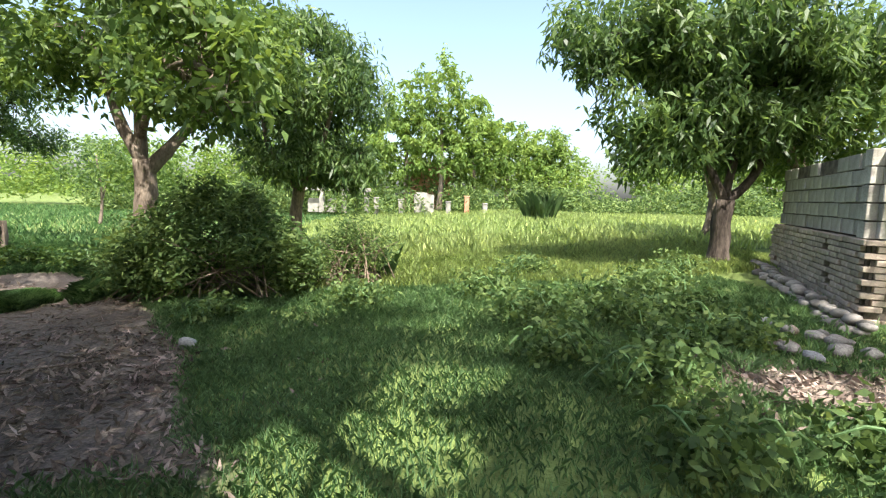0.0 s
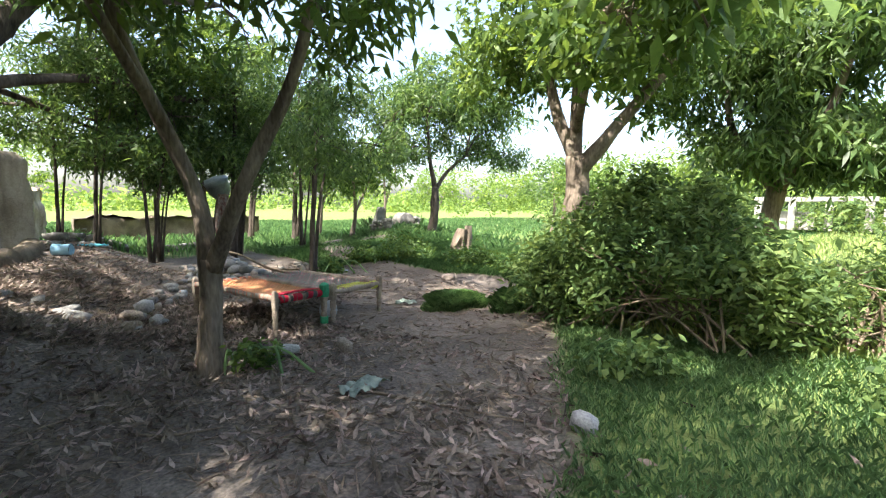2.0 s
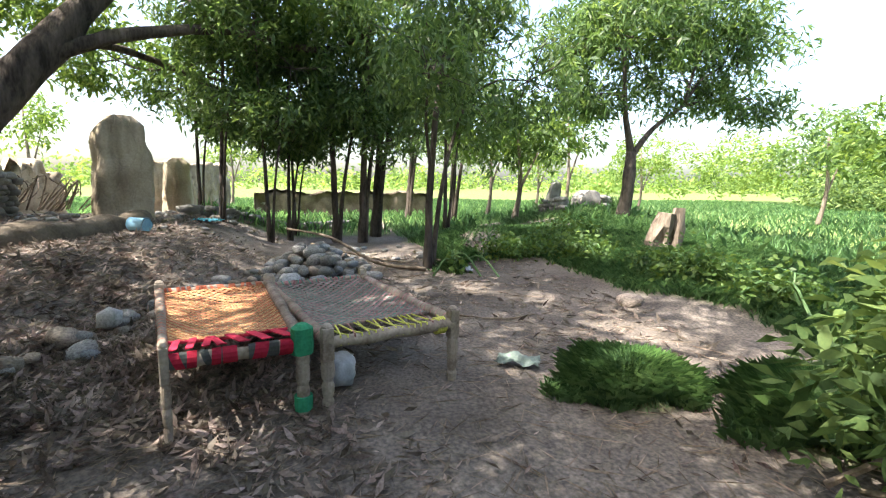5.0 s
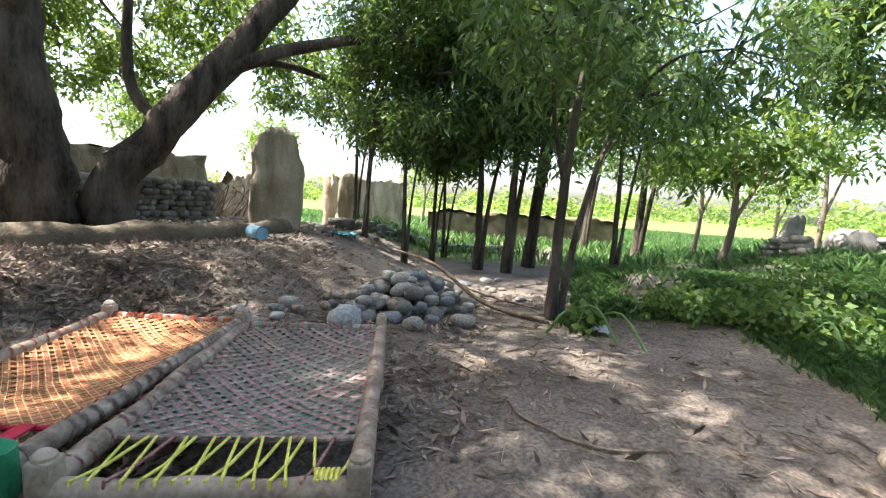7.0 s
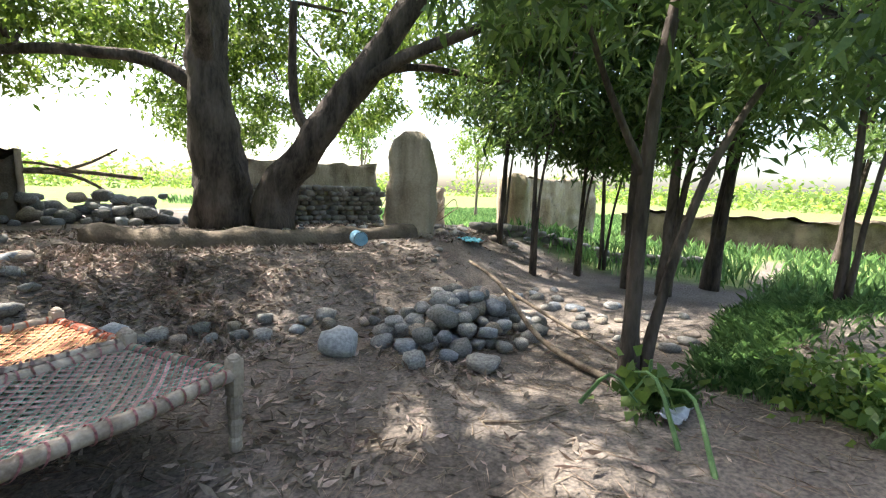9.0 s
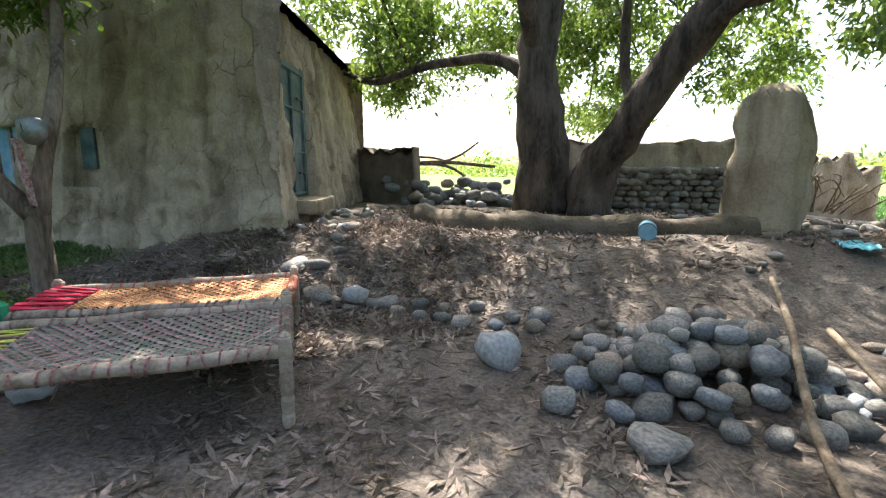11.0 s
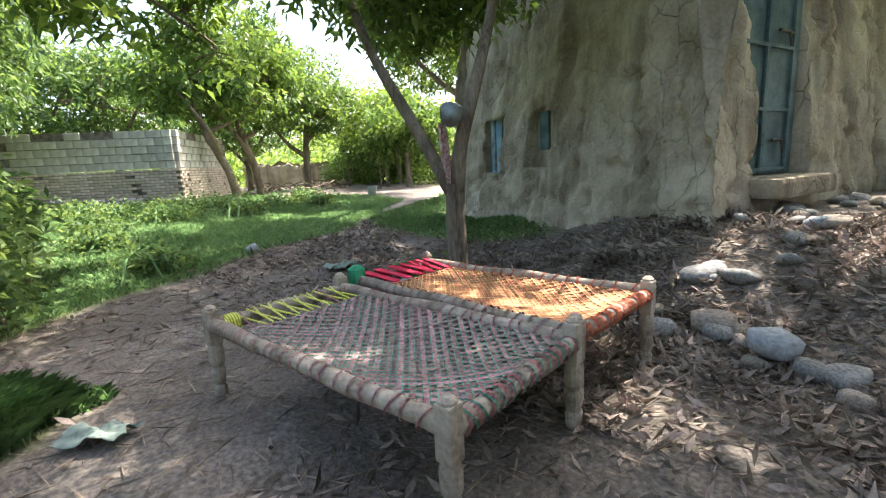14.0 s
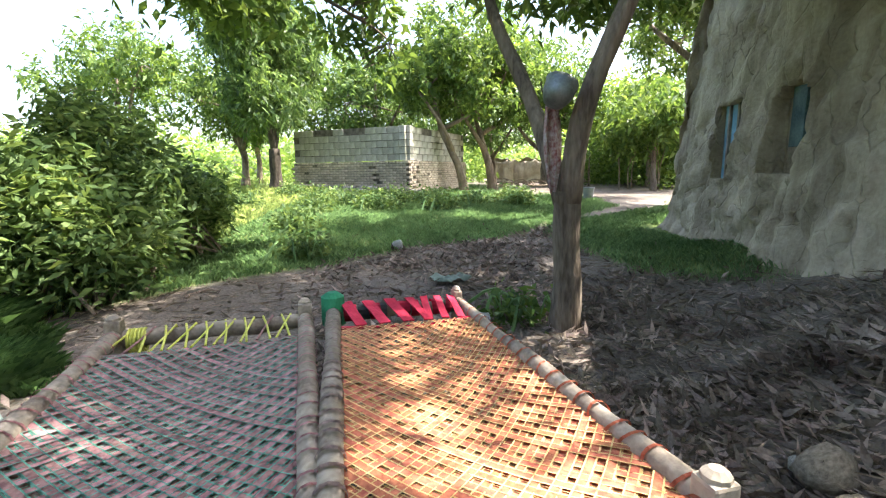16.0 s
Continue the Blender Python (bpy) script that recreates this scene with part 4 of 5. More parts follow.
    bmesh.ops.solidify(bm, geom=bm.faces[:], thickness=0.006)
    part("cloth_band", bm, M_RED, orange_bed)
bm = bmesh.new()
lx, ly = -LO / 2, -WO / 2
tube(bm, [(lx, ly, z) for z in (0.40, 0.44, 0.5, 0.56, 0.585)], [0.064, 0.068, 0.066, 0.064, 0.03], 12, 0.15)
part("leg_rag", bm, M_GREENTAPE, orange_bed, "green rag bound round the leg")
bm = bmesh.new()
tube(bm, [(lx, ly, z) for z in (0.04, 0.08, 0.13)], [0.052, 0.056, 0.054], 12, 0.15)
part("leg_rag", bm, M_GREENTAPE, orange_bed, "green rag bound round the leg")
# the orange bed narrows towards its foot
for piece in orange_bed.children:
    for v in piece.data.vertices:
        if v.co.y > 0:
            v.co.y *= 1 - 0.36 * max(0.0, 0.5 - v.co.x / LO)
sack = thing("plastic_sack", "crumpled white plastic sack under the rope bed", "sack", (-7.35, 5.6, ground(-7.35, 5.6) + 0.13))
def crumple(bm, r, s, seed, amt=0.35, sub=4):
    bmesh.ops.create_icosphere(bm, subdivisions=sub, radius=1)
    o = Vector((seed, seed * 1.7, 0))
    for v in bm.verts:
        c = v.co.copy()
        k = 1 + amt * noise.noise(c * 1.6 + o) + amt * 0.5 * abs(noise.noise(c * 4.1 + o))
        v.co = Vector((c.x * s[0], c.y * s[1], max(c.z, -0.75) * s[2])) * r * k
bm = bmesh.new()
crumple(bm, 0.125, (1.1, 0.95, 1.0), 3, 0.2)
part("sack", bm, M_PLASTIC, sack, smooth=True)
stone(-2.98, 5.12, ground(-2.98, 5.12) + 0.05, 0.105, "smooth pale blue-grey stone at the grass edge", M_BLUESTONE, flat=0.75, mesh=STONES[2], rz=0.5)
for (x, y), lab, s, m in (((-7.35, 7.0), "crumpled grey-green rag on the path", 0.16, M_CLOTH), ((-4.7, 4.5), "torn grey-green rag on the path", 0.2, M_CLOTH), ((-15.0, 3.6), "torn turquoise plastic sheet on the ground", 0.3, M_CYAN), ((-10.95, 7.9), "pale plastic scrap on the earth", 0.14, M_PLASTIC)):
    t = thing("rag", lab, "rag", (x, y, ground(x, y) + 0.025), rng.uniform(0, 180))
    bm = bmesh.new()
    bmesh.ops.create_grid(bm, x_segments=26, y_segments=18, size=1)
    o = Vector((x, y, 0))
    for v in bm.verts:
        c = v.co
        c.x *= s * (1 + 0.35 * noise.noise(c * 2 + o))
        c.y *= s * 0.6 * (1 + 0.4 * noise.noise(c * 2.4 - o))
        c.z = 0.035 + 0.05 * noise.noise(Vector((c.x * 11, c.y * 15, x))) + 0.02 * noise.noise(Vector((c.x * 30, c.y * 30, y)))
    bmesh.ops.solidify(bm, geom=bm.faces[:], thickness=0.003)
    part("cloth", bm, m, t, smooth=True)

# ---------- bucket ----------
bucket = thing("bucket", "white plastic bucket standing by the path", "bucket", (2.55, 0.2, ground(2.55, 0.2)))
bm = bmesh.new()
prof = [(0.0, 0.1), (0.01, 0.115), (0.3, 0.15), (0.31, 0.16), (0.325, 0.16), (0.325, 0.148), (0.02, 0.108)]
tube(bm, [(0, 0, z) for z, _ in prof], [r for _, r in prof], 24)
part("body", bm, M_PLASTIC, bucket, smooth=True)
bm = bmesh.new()
tube(bm, [(0.16 * math.cos(a), 0.05, 0.31 + 0.13 * math.sin(a)) for a in np.linspace(0, math.pi, 13)], [0.004] * 13, 5)
part("handle", bm, M_IRON, bucket)

# ---------- trees ----------
pot_tree = tree("tree", "forked grey-brown tree beside the rope beds", (-6.08, 3.70),
     [([(0, 0, 0), (-0.03, 0.0, 0.6), (-0.05, 0.03, 1.1)], 0.115, 0.10),
      ([(-0.03, 0.04, 1.0), (0.32, 0.1, 1.5), (0.6, 0.2, 1.95), (0.88, 0.42, 2.6), (1.15, 0.5, 3.2), (1.7, 0.5, 4.1)], 0.085, 0.04),
      ([(-0.05, 0.02, 1.0), (-0.17, -0.03, 1.6), (-0.2, -0.23, 2.2), (-0.05, -0.6, 3.0), (0.1, -0.9, 4.2)], 0.095, 0.045),
      ([(-0.1, -0.45, 2.6), (0.3, -1.0, 3.4), (0.4, -1.6, 4.2)], 0.05, 0.02)],
     [(1.0, -0.9, 4.3, 1.3, 1.2, 0.9), (-0.3, 0.3, 4.6, 1.1, 1.1, 0.9), (0.4, -1.6, 4.4, 1.2, 1.0, 0.8), (1.9, -0.2, 3.6, 0.9, 0.9, 0.6),
      (-0.9, -0.9, 4.5, 1.1, 0.9, 0.8), (2.5, -1.4, 4.0, 1.2, 1.0, 0.8), (0.4, 0.7, 5.2, 1.6, 1.4, 0.8), (0.2, -1.0, 3.5, 0.9, 0.9, 0.45), (-0.7, 0.4, 3.7, 0.9, 0.9, 0.45), (1.3, 0.5, 3.5, 0.7, 0.7, 0.4), (1.2, -1.4, 3.6, 0.9, 0.9, 0.45), (1.7, -0.6, 3.4, 1.0, 1.0, 0.5), (0.5, 0.9, 3.5, 0.9, 0.9, 0.45), (2.4, 0.4, 3.9, 1.0, 0.9, 0.6)],
     M_LEAF, M_BARK, (0.16, 0.055), 2700, 9)
# lamp-like tin and cloth hung in the fork
pot = thing("tin_pot", "round grey tin pot wedged in the tree fork", "pot", (-6.30, 3.86, 1.78 + 0.02))
bm = bmesh.new()
prof = [(-0.10, 0.03), (-0.095, 0.075), (-0.04, 0.105), (0.03, 0.11), (0.05, 0.118), (0.06, 0.116), (0.05, 0.10), (-0.06, 0.07)]
tube(bm, [(z * 0.35, -z * 0.5, z) for z, _ in prof], [r for _, r in prof], 20)
part("body", bm, M_TIN, pot, smooth=True)
bm = bmesh.new()
tube(bm, [(0.0, 0.13 * math.cos(a), 0.05 - 0.16 * math.sin(a)) for a in np.linspace(0, math.pi, 11)], [0.004] * 11, 5)
part("handle", bm, M_IRON, pot)
scarf = thing("scarf", "red and white checked cloth hanging in the tree", "cloth", (-6.22, 3.86, 1.72))
bm = bmesh.new()
bmesh.ops.create_grid(bm, x_segments=8, y_segments=18, size=1)
for v in bm.verts:
    k = (1 - v.co.y) / 2
    w = 0.05 + 0.035 * math.sin(k * 3) - 0.03 * k
    x = v.co.x
    v.co = Vector((0.03 * math.sin(x * 6) + 0.08 * (1 - k), x * w, -k * 0.62 + 0.02 * noise.noise(Vector((x * 3, k * 5, 0)))))
bmesh.ops.solidify(bm, geom=bm.faces[:], thickness=0.006)
part("cloth", bm, M_SCARF, scarf, smooth=True)

tree("tree", "massive old tree with dark furrowed bark and two leaning trunks", (-12.85, -0.42),
     [([(0.3, -0.3, 0), (0.36, -0.35, 0.9), (0.45, -0.4, 2.0), (0.5, -0.5, 3.2), (0.3, -0.7, 4.6), (0.4, -1.2, 6.2)], 0.60, 0.28),
      ([(-0.35, 0.35, 0), (-0.40, 0.40, 0.7), (-0.75, 0.9, 1.6), (-1.3, 1.7, 2.9), (-1.9, 2.5, 4.3), (-2.3, 3.4, 5.6)], 0.44, 0.2),
      ([(0.5, -0.45, 2.6), (1.2, -1.2, 3.15), (2.4, -2.0, 3.2), (3.8, -2.9, 2.95), (4.6, -3.3, 3.2)], 0.17, 0.05),
      ([(-1.3, 1.7, 2.9), (-1.8, 2.9, 3.5), (-2.3, 4.6, 3.9), (-2.5, 6.4, 3.75), (-2.2, 7.6, 4.2)], 0.15, 0.05),
      ([(-1.5, 2.0, 3.2), (-2.6, 2.6, 3.4), (-3.6, 3.8, 3.1), (-4.4, 5.2, 2.6)], 0.10, 0.03),
      ([(-0.9, 1.1, 2.0), (-1.0, 0.5, 2.15), (-0.95, 0.2, 2.9), (-0.9, 0.3, 4.6)], 0.13, 0.08),
      ([(0.5, -0.5, 3.0), (1.2, 0.6, 4.2), (2.2, 2.0, 5.4), (2.9, 3.2, 6.2)], 0.2, 0.07),
      ([(0.4, -0.6, 4.0), (-0.4, -1.6, 5.2), (-1.4, -2.6, 6.2)], 0.16, 0.06),
      # limb added to carry the unseen masses over the yard
      ([(2.2, 2.0, 5.4), (3.6, 2.8, 6.6), (5.0, 3.4, 7.1), (6.4, 3.8, 7.4)], 0.12, 0.05)],
     [(0.5, -1.0, 7.2, 2.4, 2.4, 1.5), (2.6, 2.8, 6.9, 2.2, 2.2, 1.3), (-2.2, 3.6, 6.4, 2.2, 2.2, 1.2), (3.8, -2.8, 4.2, 1.9, 1.7, 1.1),
      (-2.2, 6.8, 5.0, 1.9, 1.7, 0.9), (-4.2, 4.8, 4.0, 1.5, 1.6, 0.9), (-1.4, -3.2, 5.6, 2.2, 2.2, 1.3), (2.0, -4.6, 4.6, 2.0, 1.8, 1.2),
      (4.6, 0.4, 6.8, 2.0, 2.0, 1.2), (-3.6, 0.2, 5.0, 1.8, 1.8, 1.1), (-3.0, -3.4, 3.9, 1.6, 1.6, 1.0), (1.6, 4.8, 6.8, 1.8, 1.8, 0.9), (3.2, -4.6, 3.4, 1.6, 1.4, 0.8), (-0.8, -5.0, 4.0, 2.0, 1.5, 1.1), (-4.6, -2.0, 3.6, 1.4, 1.6, 0.9), (-2.8, -6.0, 3.0, 2.0, 1.4, 1.0), (-5.4, 1.6, 3.8, 1.5, 1.5, 0.9), (-6.0, 4.5, 3.0, 1.6, 1.6, 0.9), (4.4, -0.8, 5.8, 2.0, 2.0, 0.9), (3.0, 0.8, 5.6, 1.8, 1.8, 0.8),
      # overhead masses above the view, added to shade the beds and yard
      (4.2, 3.4, 7.2, 1.7, 1.6, 0.8), (4.5, 5.2, 7.3, 1.6, 1.5, 0.8), (2.6, 5.2, 7.4, 1.6, 1.5, 0.8), (6.2, 4.2, 7.4, 1.6, 1.5, 0.8), (6.4, 2.2, 7.4, 1.6, 1.5, 0.8), (4.9, 1.7, 7.3, 1.6, 1.5, 0.8), (3.2, 1.2, 7.2, 1.6, 1.5, 0.8), (5.8, 0.4, 7.2, 1.5, 1.4, 0.7)],
     M_LEAF, M_BARK_OLD_SHADED, (0.18, 0.07), 15000, 10, wob=0.35, seg=16)

tree("tree", "tall forked tree with smooth grey trunk behind the bush", (-6.1, 9.7),
     [([(0, 0, 0), (0.05, 0, 0.9), (0.12, 0.05, 1.8), (0.15, 0.0, 2.5)], 0.25, 0.19),
      ([(0.15, 0.0, 2.4), (-0.25, -0.1, 3.3), (-0.55, -0.1, 4.6)], 0.15, 0.07),
      ([(0.15, 0.0, 2.2), (0.75, 0.25, 3.0), (1.45, 0.5, 3.9), (2.0, 0.6, 5.0)], 0.15, 0.06),
      ([(0.1, 0.0, 2.5), (0.1, 0.0, 3.8), (0.2, -0.2, 5.4)], 0.14, 0.06),
      ([(0.1, 0.0, 2.9), (0.9, -1.0, 3.5), (1.8, -2.2, 3.7), (2.6, -3.2, 3.6), (3.4, -4.3, 3.2)], 0.08, 0.02)],
     [(-0.6, -0.2, 5.0, 1.3, 1.3, 1.0), (1.9, 0.6, 5.0, 1.4, 1.2, 1.1), (0.2, -0.4, 5.9, 1.6, 1.5, 1.0), (2.1, -2.4, 3.7, 1.1, 1.0, 0.8), (1.5, -1.2, 4.7, 1.2, 1.1, 0.8),
      (-1.8, 0.3, 4.4, 1.2, 1.2, 0.9), (3.5, -4.5, 3.0, 0.45, 0.45, 0.35), (1.0, 0.8, 3.9, 1.0, 0.9, 0.8), (2.5, -2.9, 3.6, 0.9, 0.8, 0.7), (2.9, -4.0, 3.9, 0.8, 0.7, 0.5), (3.3, -4.1, 3.45, 0.8, 0.7, 0.5), (2.8, -3.5, 3.7, 0.8, 0.7, 0.5)],
     M_LEAF, M_BARK, (0.16, 0.07), 3000, 9)
tree("mango_tree", "dense dark mango tree with drooping leaves", (-3.9, 13.4),
     [([(0, 0, 0), (0, 0, 1.2), (0.1, 0, 2.0)], 0.2, 0.16), ([(0.1, 0, 1.9), (0.7, -0.2, 2.9), (1.1, -0.3, 4.2)], 0.12, 0.05), ([(0.1, 0, 1.9), (-0.7, 0.1, 3.0), (-1.0, 0.1, 4.4)], 0.12, 0.05)],
     [(0.9, -0.3, 4.7, 1.5, 1.4, 1.5), (-0.9, 0.0, 4.6, 1.5, 1.4, 1.5), (0.2, -0.2, 3.1, 1.6, 1.4, 1.0), (1.5, -0.4, 2.7, 0.8, 0.9, 0.8), (0.3, 0, 5.8, 1.4, 1.4, 0.9)],
     M_MANGO, M_BARK, (0.22, 0.06), 3200, 11, hang=0.9, fill=0.3)
tree("mango_tree", "round dark mango tree beside the block wall", (6.0, 9.3),
     [([(0, 0, 0), (-0.02, 0, 0.7), (0.0, 0, 1.35)], 0.21, 0.17), ([(0, 0, 1.3), (-0.35, 0, 2.0), (-0.6, -0.1, 2.8), (-1.2, 0, 3.9)], 0.11, 0.05),
      ([(0, 0, 1.3), (0.45, 0.05, 1.65), (0.8, 0.1, 2.2), (0.9, 0, 3.3)], 0.12, 0.05), ([(0, 0, 1.4), (0.15, 0, 2.3), (0.2, -0.1, 3.6)], 0.10, 0.05)],
     [(-1.5, -0.1, 3.6, 1.5, 1.4, 1.2), (0.9, 0.0, 3.7, 1.6, 1.4, 1.2), (-0.2, -0.2, 4.8, 2.0, 1.7, 1.3), (-2.4, 0, 4.6, 1.4, 1.2, 1.0), (2.3, 0.2, 4.4, 1.4, 1.2, 1.1), (0.2, 0.3, 2.7, 1.6, 1.0, 0.6), (-1.6, -0.3, 2.4, 0.9, 0.8, 0.6)],
     # the dark bark colour paints in the shade of this tree's own crown
     M_MANGO, M_BARK_OLD_SHADED, (0.21, 0.06), 3600, 11, hang=0.8, fill=0.3)
for (x, y), r, lean, lab in (((7.15, 3.0), 0.16, -0.9, "tree with leaning dark trunk by the block wall"), ((9.3, 1.6), 0.2, -0.6, "tree with thick dark trunk by the block wall"), ((12.0, -1.3), 0.22, 0.1, "straight-trunked tree before the far wall")):
    tree("tree", lab, (x, y),
         [([(0, 0, 0), (lean * 0.2, -lean * 0.3, 1.0), (lean * 0.3, -lean * 0.9, 2.2), (lean * 0.2, -lean * 1.3, 3.6)], r, r * 0.5),
          ([(lean * 0.25, -lean * 0.5, 1.5), (lean, 0.8, 2.2), (lean * 1.5, 1.6, 3.3)], r * 0.6, r * 0.25), ([(lean * 0.3, -lean * 0.9, 2.2), (0.3, -1.0, 3.2), (0.5, -1.6, 4.3)], r * 0.5, r * 0.2)],
         [(0.0, 0.6, 4.2, 1.6, 1.6, 1.1), (-0.4, 1.6, 3.8, 1.5, 1.5, 1.0), (0.4, -1.4, 4.2, 1.5, 1.5, 1.0), (0.0, 0.0, 5.3, 2.1, 2.1, 1.2), (-0.6, -0.6, 3.4, 1.2, 1.3, 0.8)],
         M_LEAF, M_BARK, (0.22, 0.085), 1700, 9)
tree("tree", "leafy green tree at the corner of the house with added high shade crown", (0.9, -3.1),
     [([(0, 0, 0), (0.05, 0, 1.3), (-0.1, 0.1, 2.6), (0.1, 0.3, 4.2)], 0.3, 0.14), ([(-0.1, 0.1, 2.4), (0.9, 0.9, 3.3), (1.6, 1.9, 4.4)], 0.14, 0.06), ([(-0.1, 0.1, 2.6), (-1.0, 0.9, 3.6), (-1.6, 1.9, 4.4)], 0.12, 0.05),
      # limbs added to carry the unseen shade crown
      ([(0.1, 0.3, 4.0), (-0.6, 1.2, 5.6), (-2.2, 2.2, 7.2), (-4.4, 4.2, 7.8)], 0.14, 0.05), ([(0.1, 0.3, 4.0), (0.6, 1.4, 6.0), (1.6, 2.8, 7.8)], 0.13, 0.05)],
     [(-1.6, 1.9, 4.5, 1.5, 1.4, 0.9), (0.1, 0.6, 5.5, 1.9, 1.7, 1.1), (0.2, 3.2, 4.9, 1.4, 1.3, 0.8), (2.6, 0.4, 4.4, 1.4, 1.4, 1.0), (-0.6, 0.6, 3.5, 1.1, 1.0, 0.7), (-1.7, 4.3, 5.2, 1.6, 1.4, 0.8), (-0.3, 2.6, 5.3, 1.3, 1.2, 0.7), (-2.8, 3.0, 5.4, 1.5, 1.3, 0.8),
      # high crown masses, added out of view to shade path, bush and grass
      (-3.4, 1.8, 7.6, 1.7, 1.5, 0.8), (-1.2, 2.8, 8.0, 1.7, 1.5, 0.8), (1.2, 2.2, 8.1, 1.7, 1.5, 0.8), (3.0, 3.4, 7.7, 1.7, 1.6, 0.8), (-4.4, 4.0, 7.8, 1.5, 1.3, 0.6), (-4.7, 5.8, 7.8, 1.0, 0.9, 0.5), (-4.0, 0.4, 7.3, 1.5, 1.4, 0.8), (-2.8, 3.4, 7.5, 1.5, 1.4, 0.8), (-5.2, 2.6, 7.4, 1.5, 1.4, 0.8), (-2.2, 0.4, 7.4, 1.4, 1.3, 0.8)],
     M_LEAF, M_BARK, (0.19, 0.075), 7800, 9)
for i in range(7):
    x, y = 5.2 + 1.5 * i + rng.uniform(-0.5, 0.5), -5.2 - 0.5 * i + rng.uniform(-1.4, 1.4)
    hgt = rng.uniform(2.6, 4.2)
    tree("tree", "light green leafy tree in the far yard", (x + 2, y), [([(0, 0, 0), (0.1, 0, hgt * 0.5), (0, 0.1, hgt)], 0.12, 0.05)],
         [(0, 0, hgt, 1.7, 1.7, 1.1), (0.8, 0.6, hgt - 0.8, 1.2, 1.2, 0.8), (-0.8, -0.5, hgt - 0.6, 1.2, 1.2, 0.9)], M_PALE if i % 2 else M_LEAF, M_BARK, (0.26, 0.11), 700, 8, twigs=False)

for x, y, H in ((9.5, 11.5, 4.4), (13, 8.5, 4.8), (11.0, 6.2, 4.4), (15.5, 4.0, 4.6), (15.5, 0.5, 4.2), (16, 13, 5.0), (10, 16, 5)):
    tree("tree", "broad leafy tree behind the block wall", (x, y), [([(0, 0, 0), (0.1, 0, H * 0.3), (-0.2, 0.2, H * 0.6), (0, 0.1, H)], 0.16, 0.06), ([(0, 0, H * 0.3), (0.8, 0.8, H * 0.6), (1.3, 1.2, H * 0.85)], 0.09, 0.03), ([(0, 0, H * 0.35), (-0.9, -0.7, H * 0.65), (-1.3, -1.4, H * 0.9)], 0.09, 0.03)],
         [(0, 0, H, 1.9, 1.9, 1.3), (1.4, 1.3, H * 0.85, 1.4, 1.4, 1.0), (-1.4, -1.5, H * 0.9, 1.4, 1.5, 1.0), (-1.2, 1.3, H * 0.75, 1.3, 1.3, 0.9), (1.0, -1.4, H * 0.72, 1.2, 1.3, 0.8), (0.2, 0.2, H * 0.55, 1.3, 1.3, 0.7)],
         M_MANGO if x + y < 18 else M_LEAF, M_BARK, (0.24, 0.085), 1200, 8)

# saplings between the stone pile and the grass
SAP = [(-17.1, 3.1), (-15.8, 3.75), (-15.2, 4.8), (-16.3, 5.2), (-17.3, 5.35), (-15.7, 6.3), (-15.5, 6.9), (-16.6, 7.4), (-15.4, 9.0), (-19.0, 10.4), (-20.8, 9.3)]
for i, (x, y) in enumerate(SAP):
    H = rng.uniform(3.8, 5.6)
    lx, ly = rng.uniform(-0.5, 0.5), rng.uniform(-0.4, 0.4)
    r = (0.05, 0.055, 0.05, 0.05, 0.05, 0.09, 0.10, 0.13, 0.06, 0.13, 0.11)[i]
    limbs = [([(0, 0, 0), (lx * 0.2, ly * 0.3, H * 0.35), (lx * 0.6, ly * 0.7, H * 0.7), (lx, ly, H)], r, r * 0.4),
             ([(0.03, 0.05, 0), (-lx * 0.4 + 0.15, 0.2, H * 0.35), (-lx * 0.6, 0.55, H * 0.75)], r * 0.7, r * 0.3)]
    tree("sapling", "slender young tree with dark narrow leaves", (x, y), limbs,
         [(lx, ly, H, 1.2, 1.2, 1.1), (-lx * 0.6, 0.6, H * 0.78, 1.05, 1.05, 0.9), (lx * 0.6, ly - 0.3, H * 0.6, 0.9, 0.9, 0.6), (lx * 0.5 + 0.5, ly + 0.5, H * rng.uniform(0.42, 0.7), 0.7, 0.7, 0.45)],
         M_MANGO, M_BARK_OLD_SHADED, (0.17, 0.048), 720, 9, hang=0.6, group="saplings", seg=8)
tree("sapling", "slender double-stemmed tree rising from the bare earth", (-11.55, 7.45),
     [([(0, 0, 0), (0.02, 0.0, 1.0), (0.1, 0.05, 2.2), (0.0, 0.2, 3.4)], 0.075, 0.04), ([(-0.06, 0.08, 0), (-0.2, 0.25, 1.1), (-0.45, 0.5, 2.0), (-0.9, 1.0, 3.0)], 0.05, 0.025),
      ([(0.05, 0.02, 1.6), (0.5, -0.2, 2.3), (1.0, -0.3, 2.9)], 0.035, 0.015)],
     [(0.1, 0.2, 3.4, 1.3, 1.3, 0.9), (-0.9, 1.1, 2.9, 1.0, 1.1, 0.7), (1.0, -0.3, 3.0, 0.9, 0.9, 0.6), (0.3, 1.6, 3.1, 1.0, 1.0, 0.7), (0.0, 0.0, 4.4, 1.5, 1.5, 0.8), (-0.3, 0.9, 3.7, 1.3, 1.3, 0.7)],
     M_MANGO, M_BARK_OLD_SHADED, (0.15, 0.042), 1300, 9, hang=0.7, group="saplings")
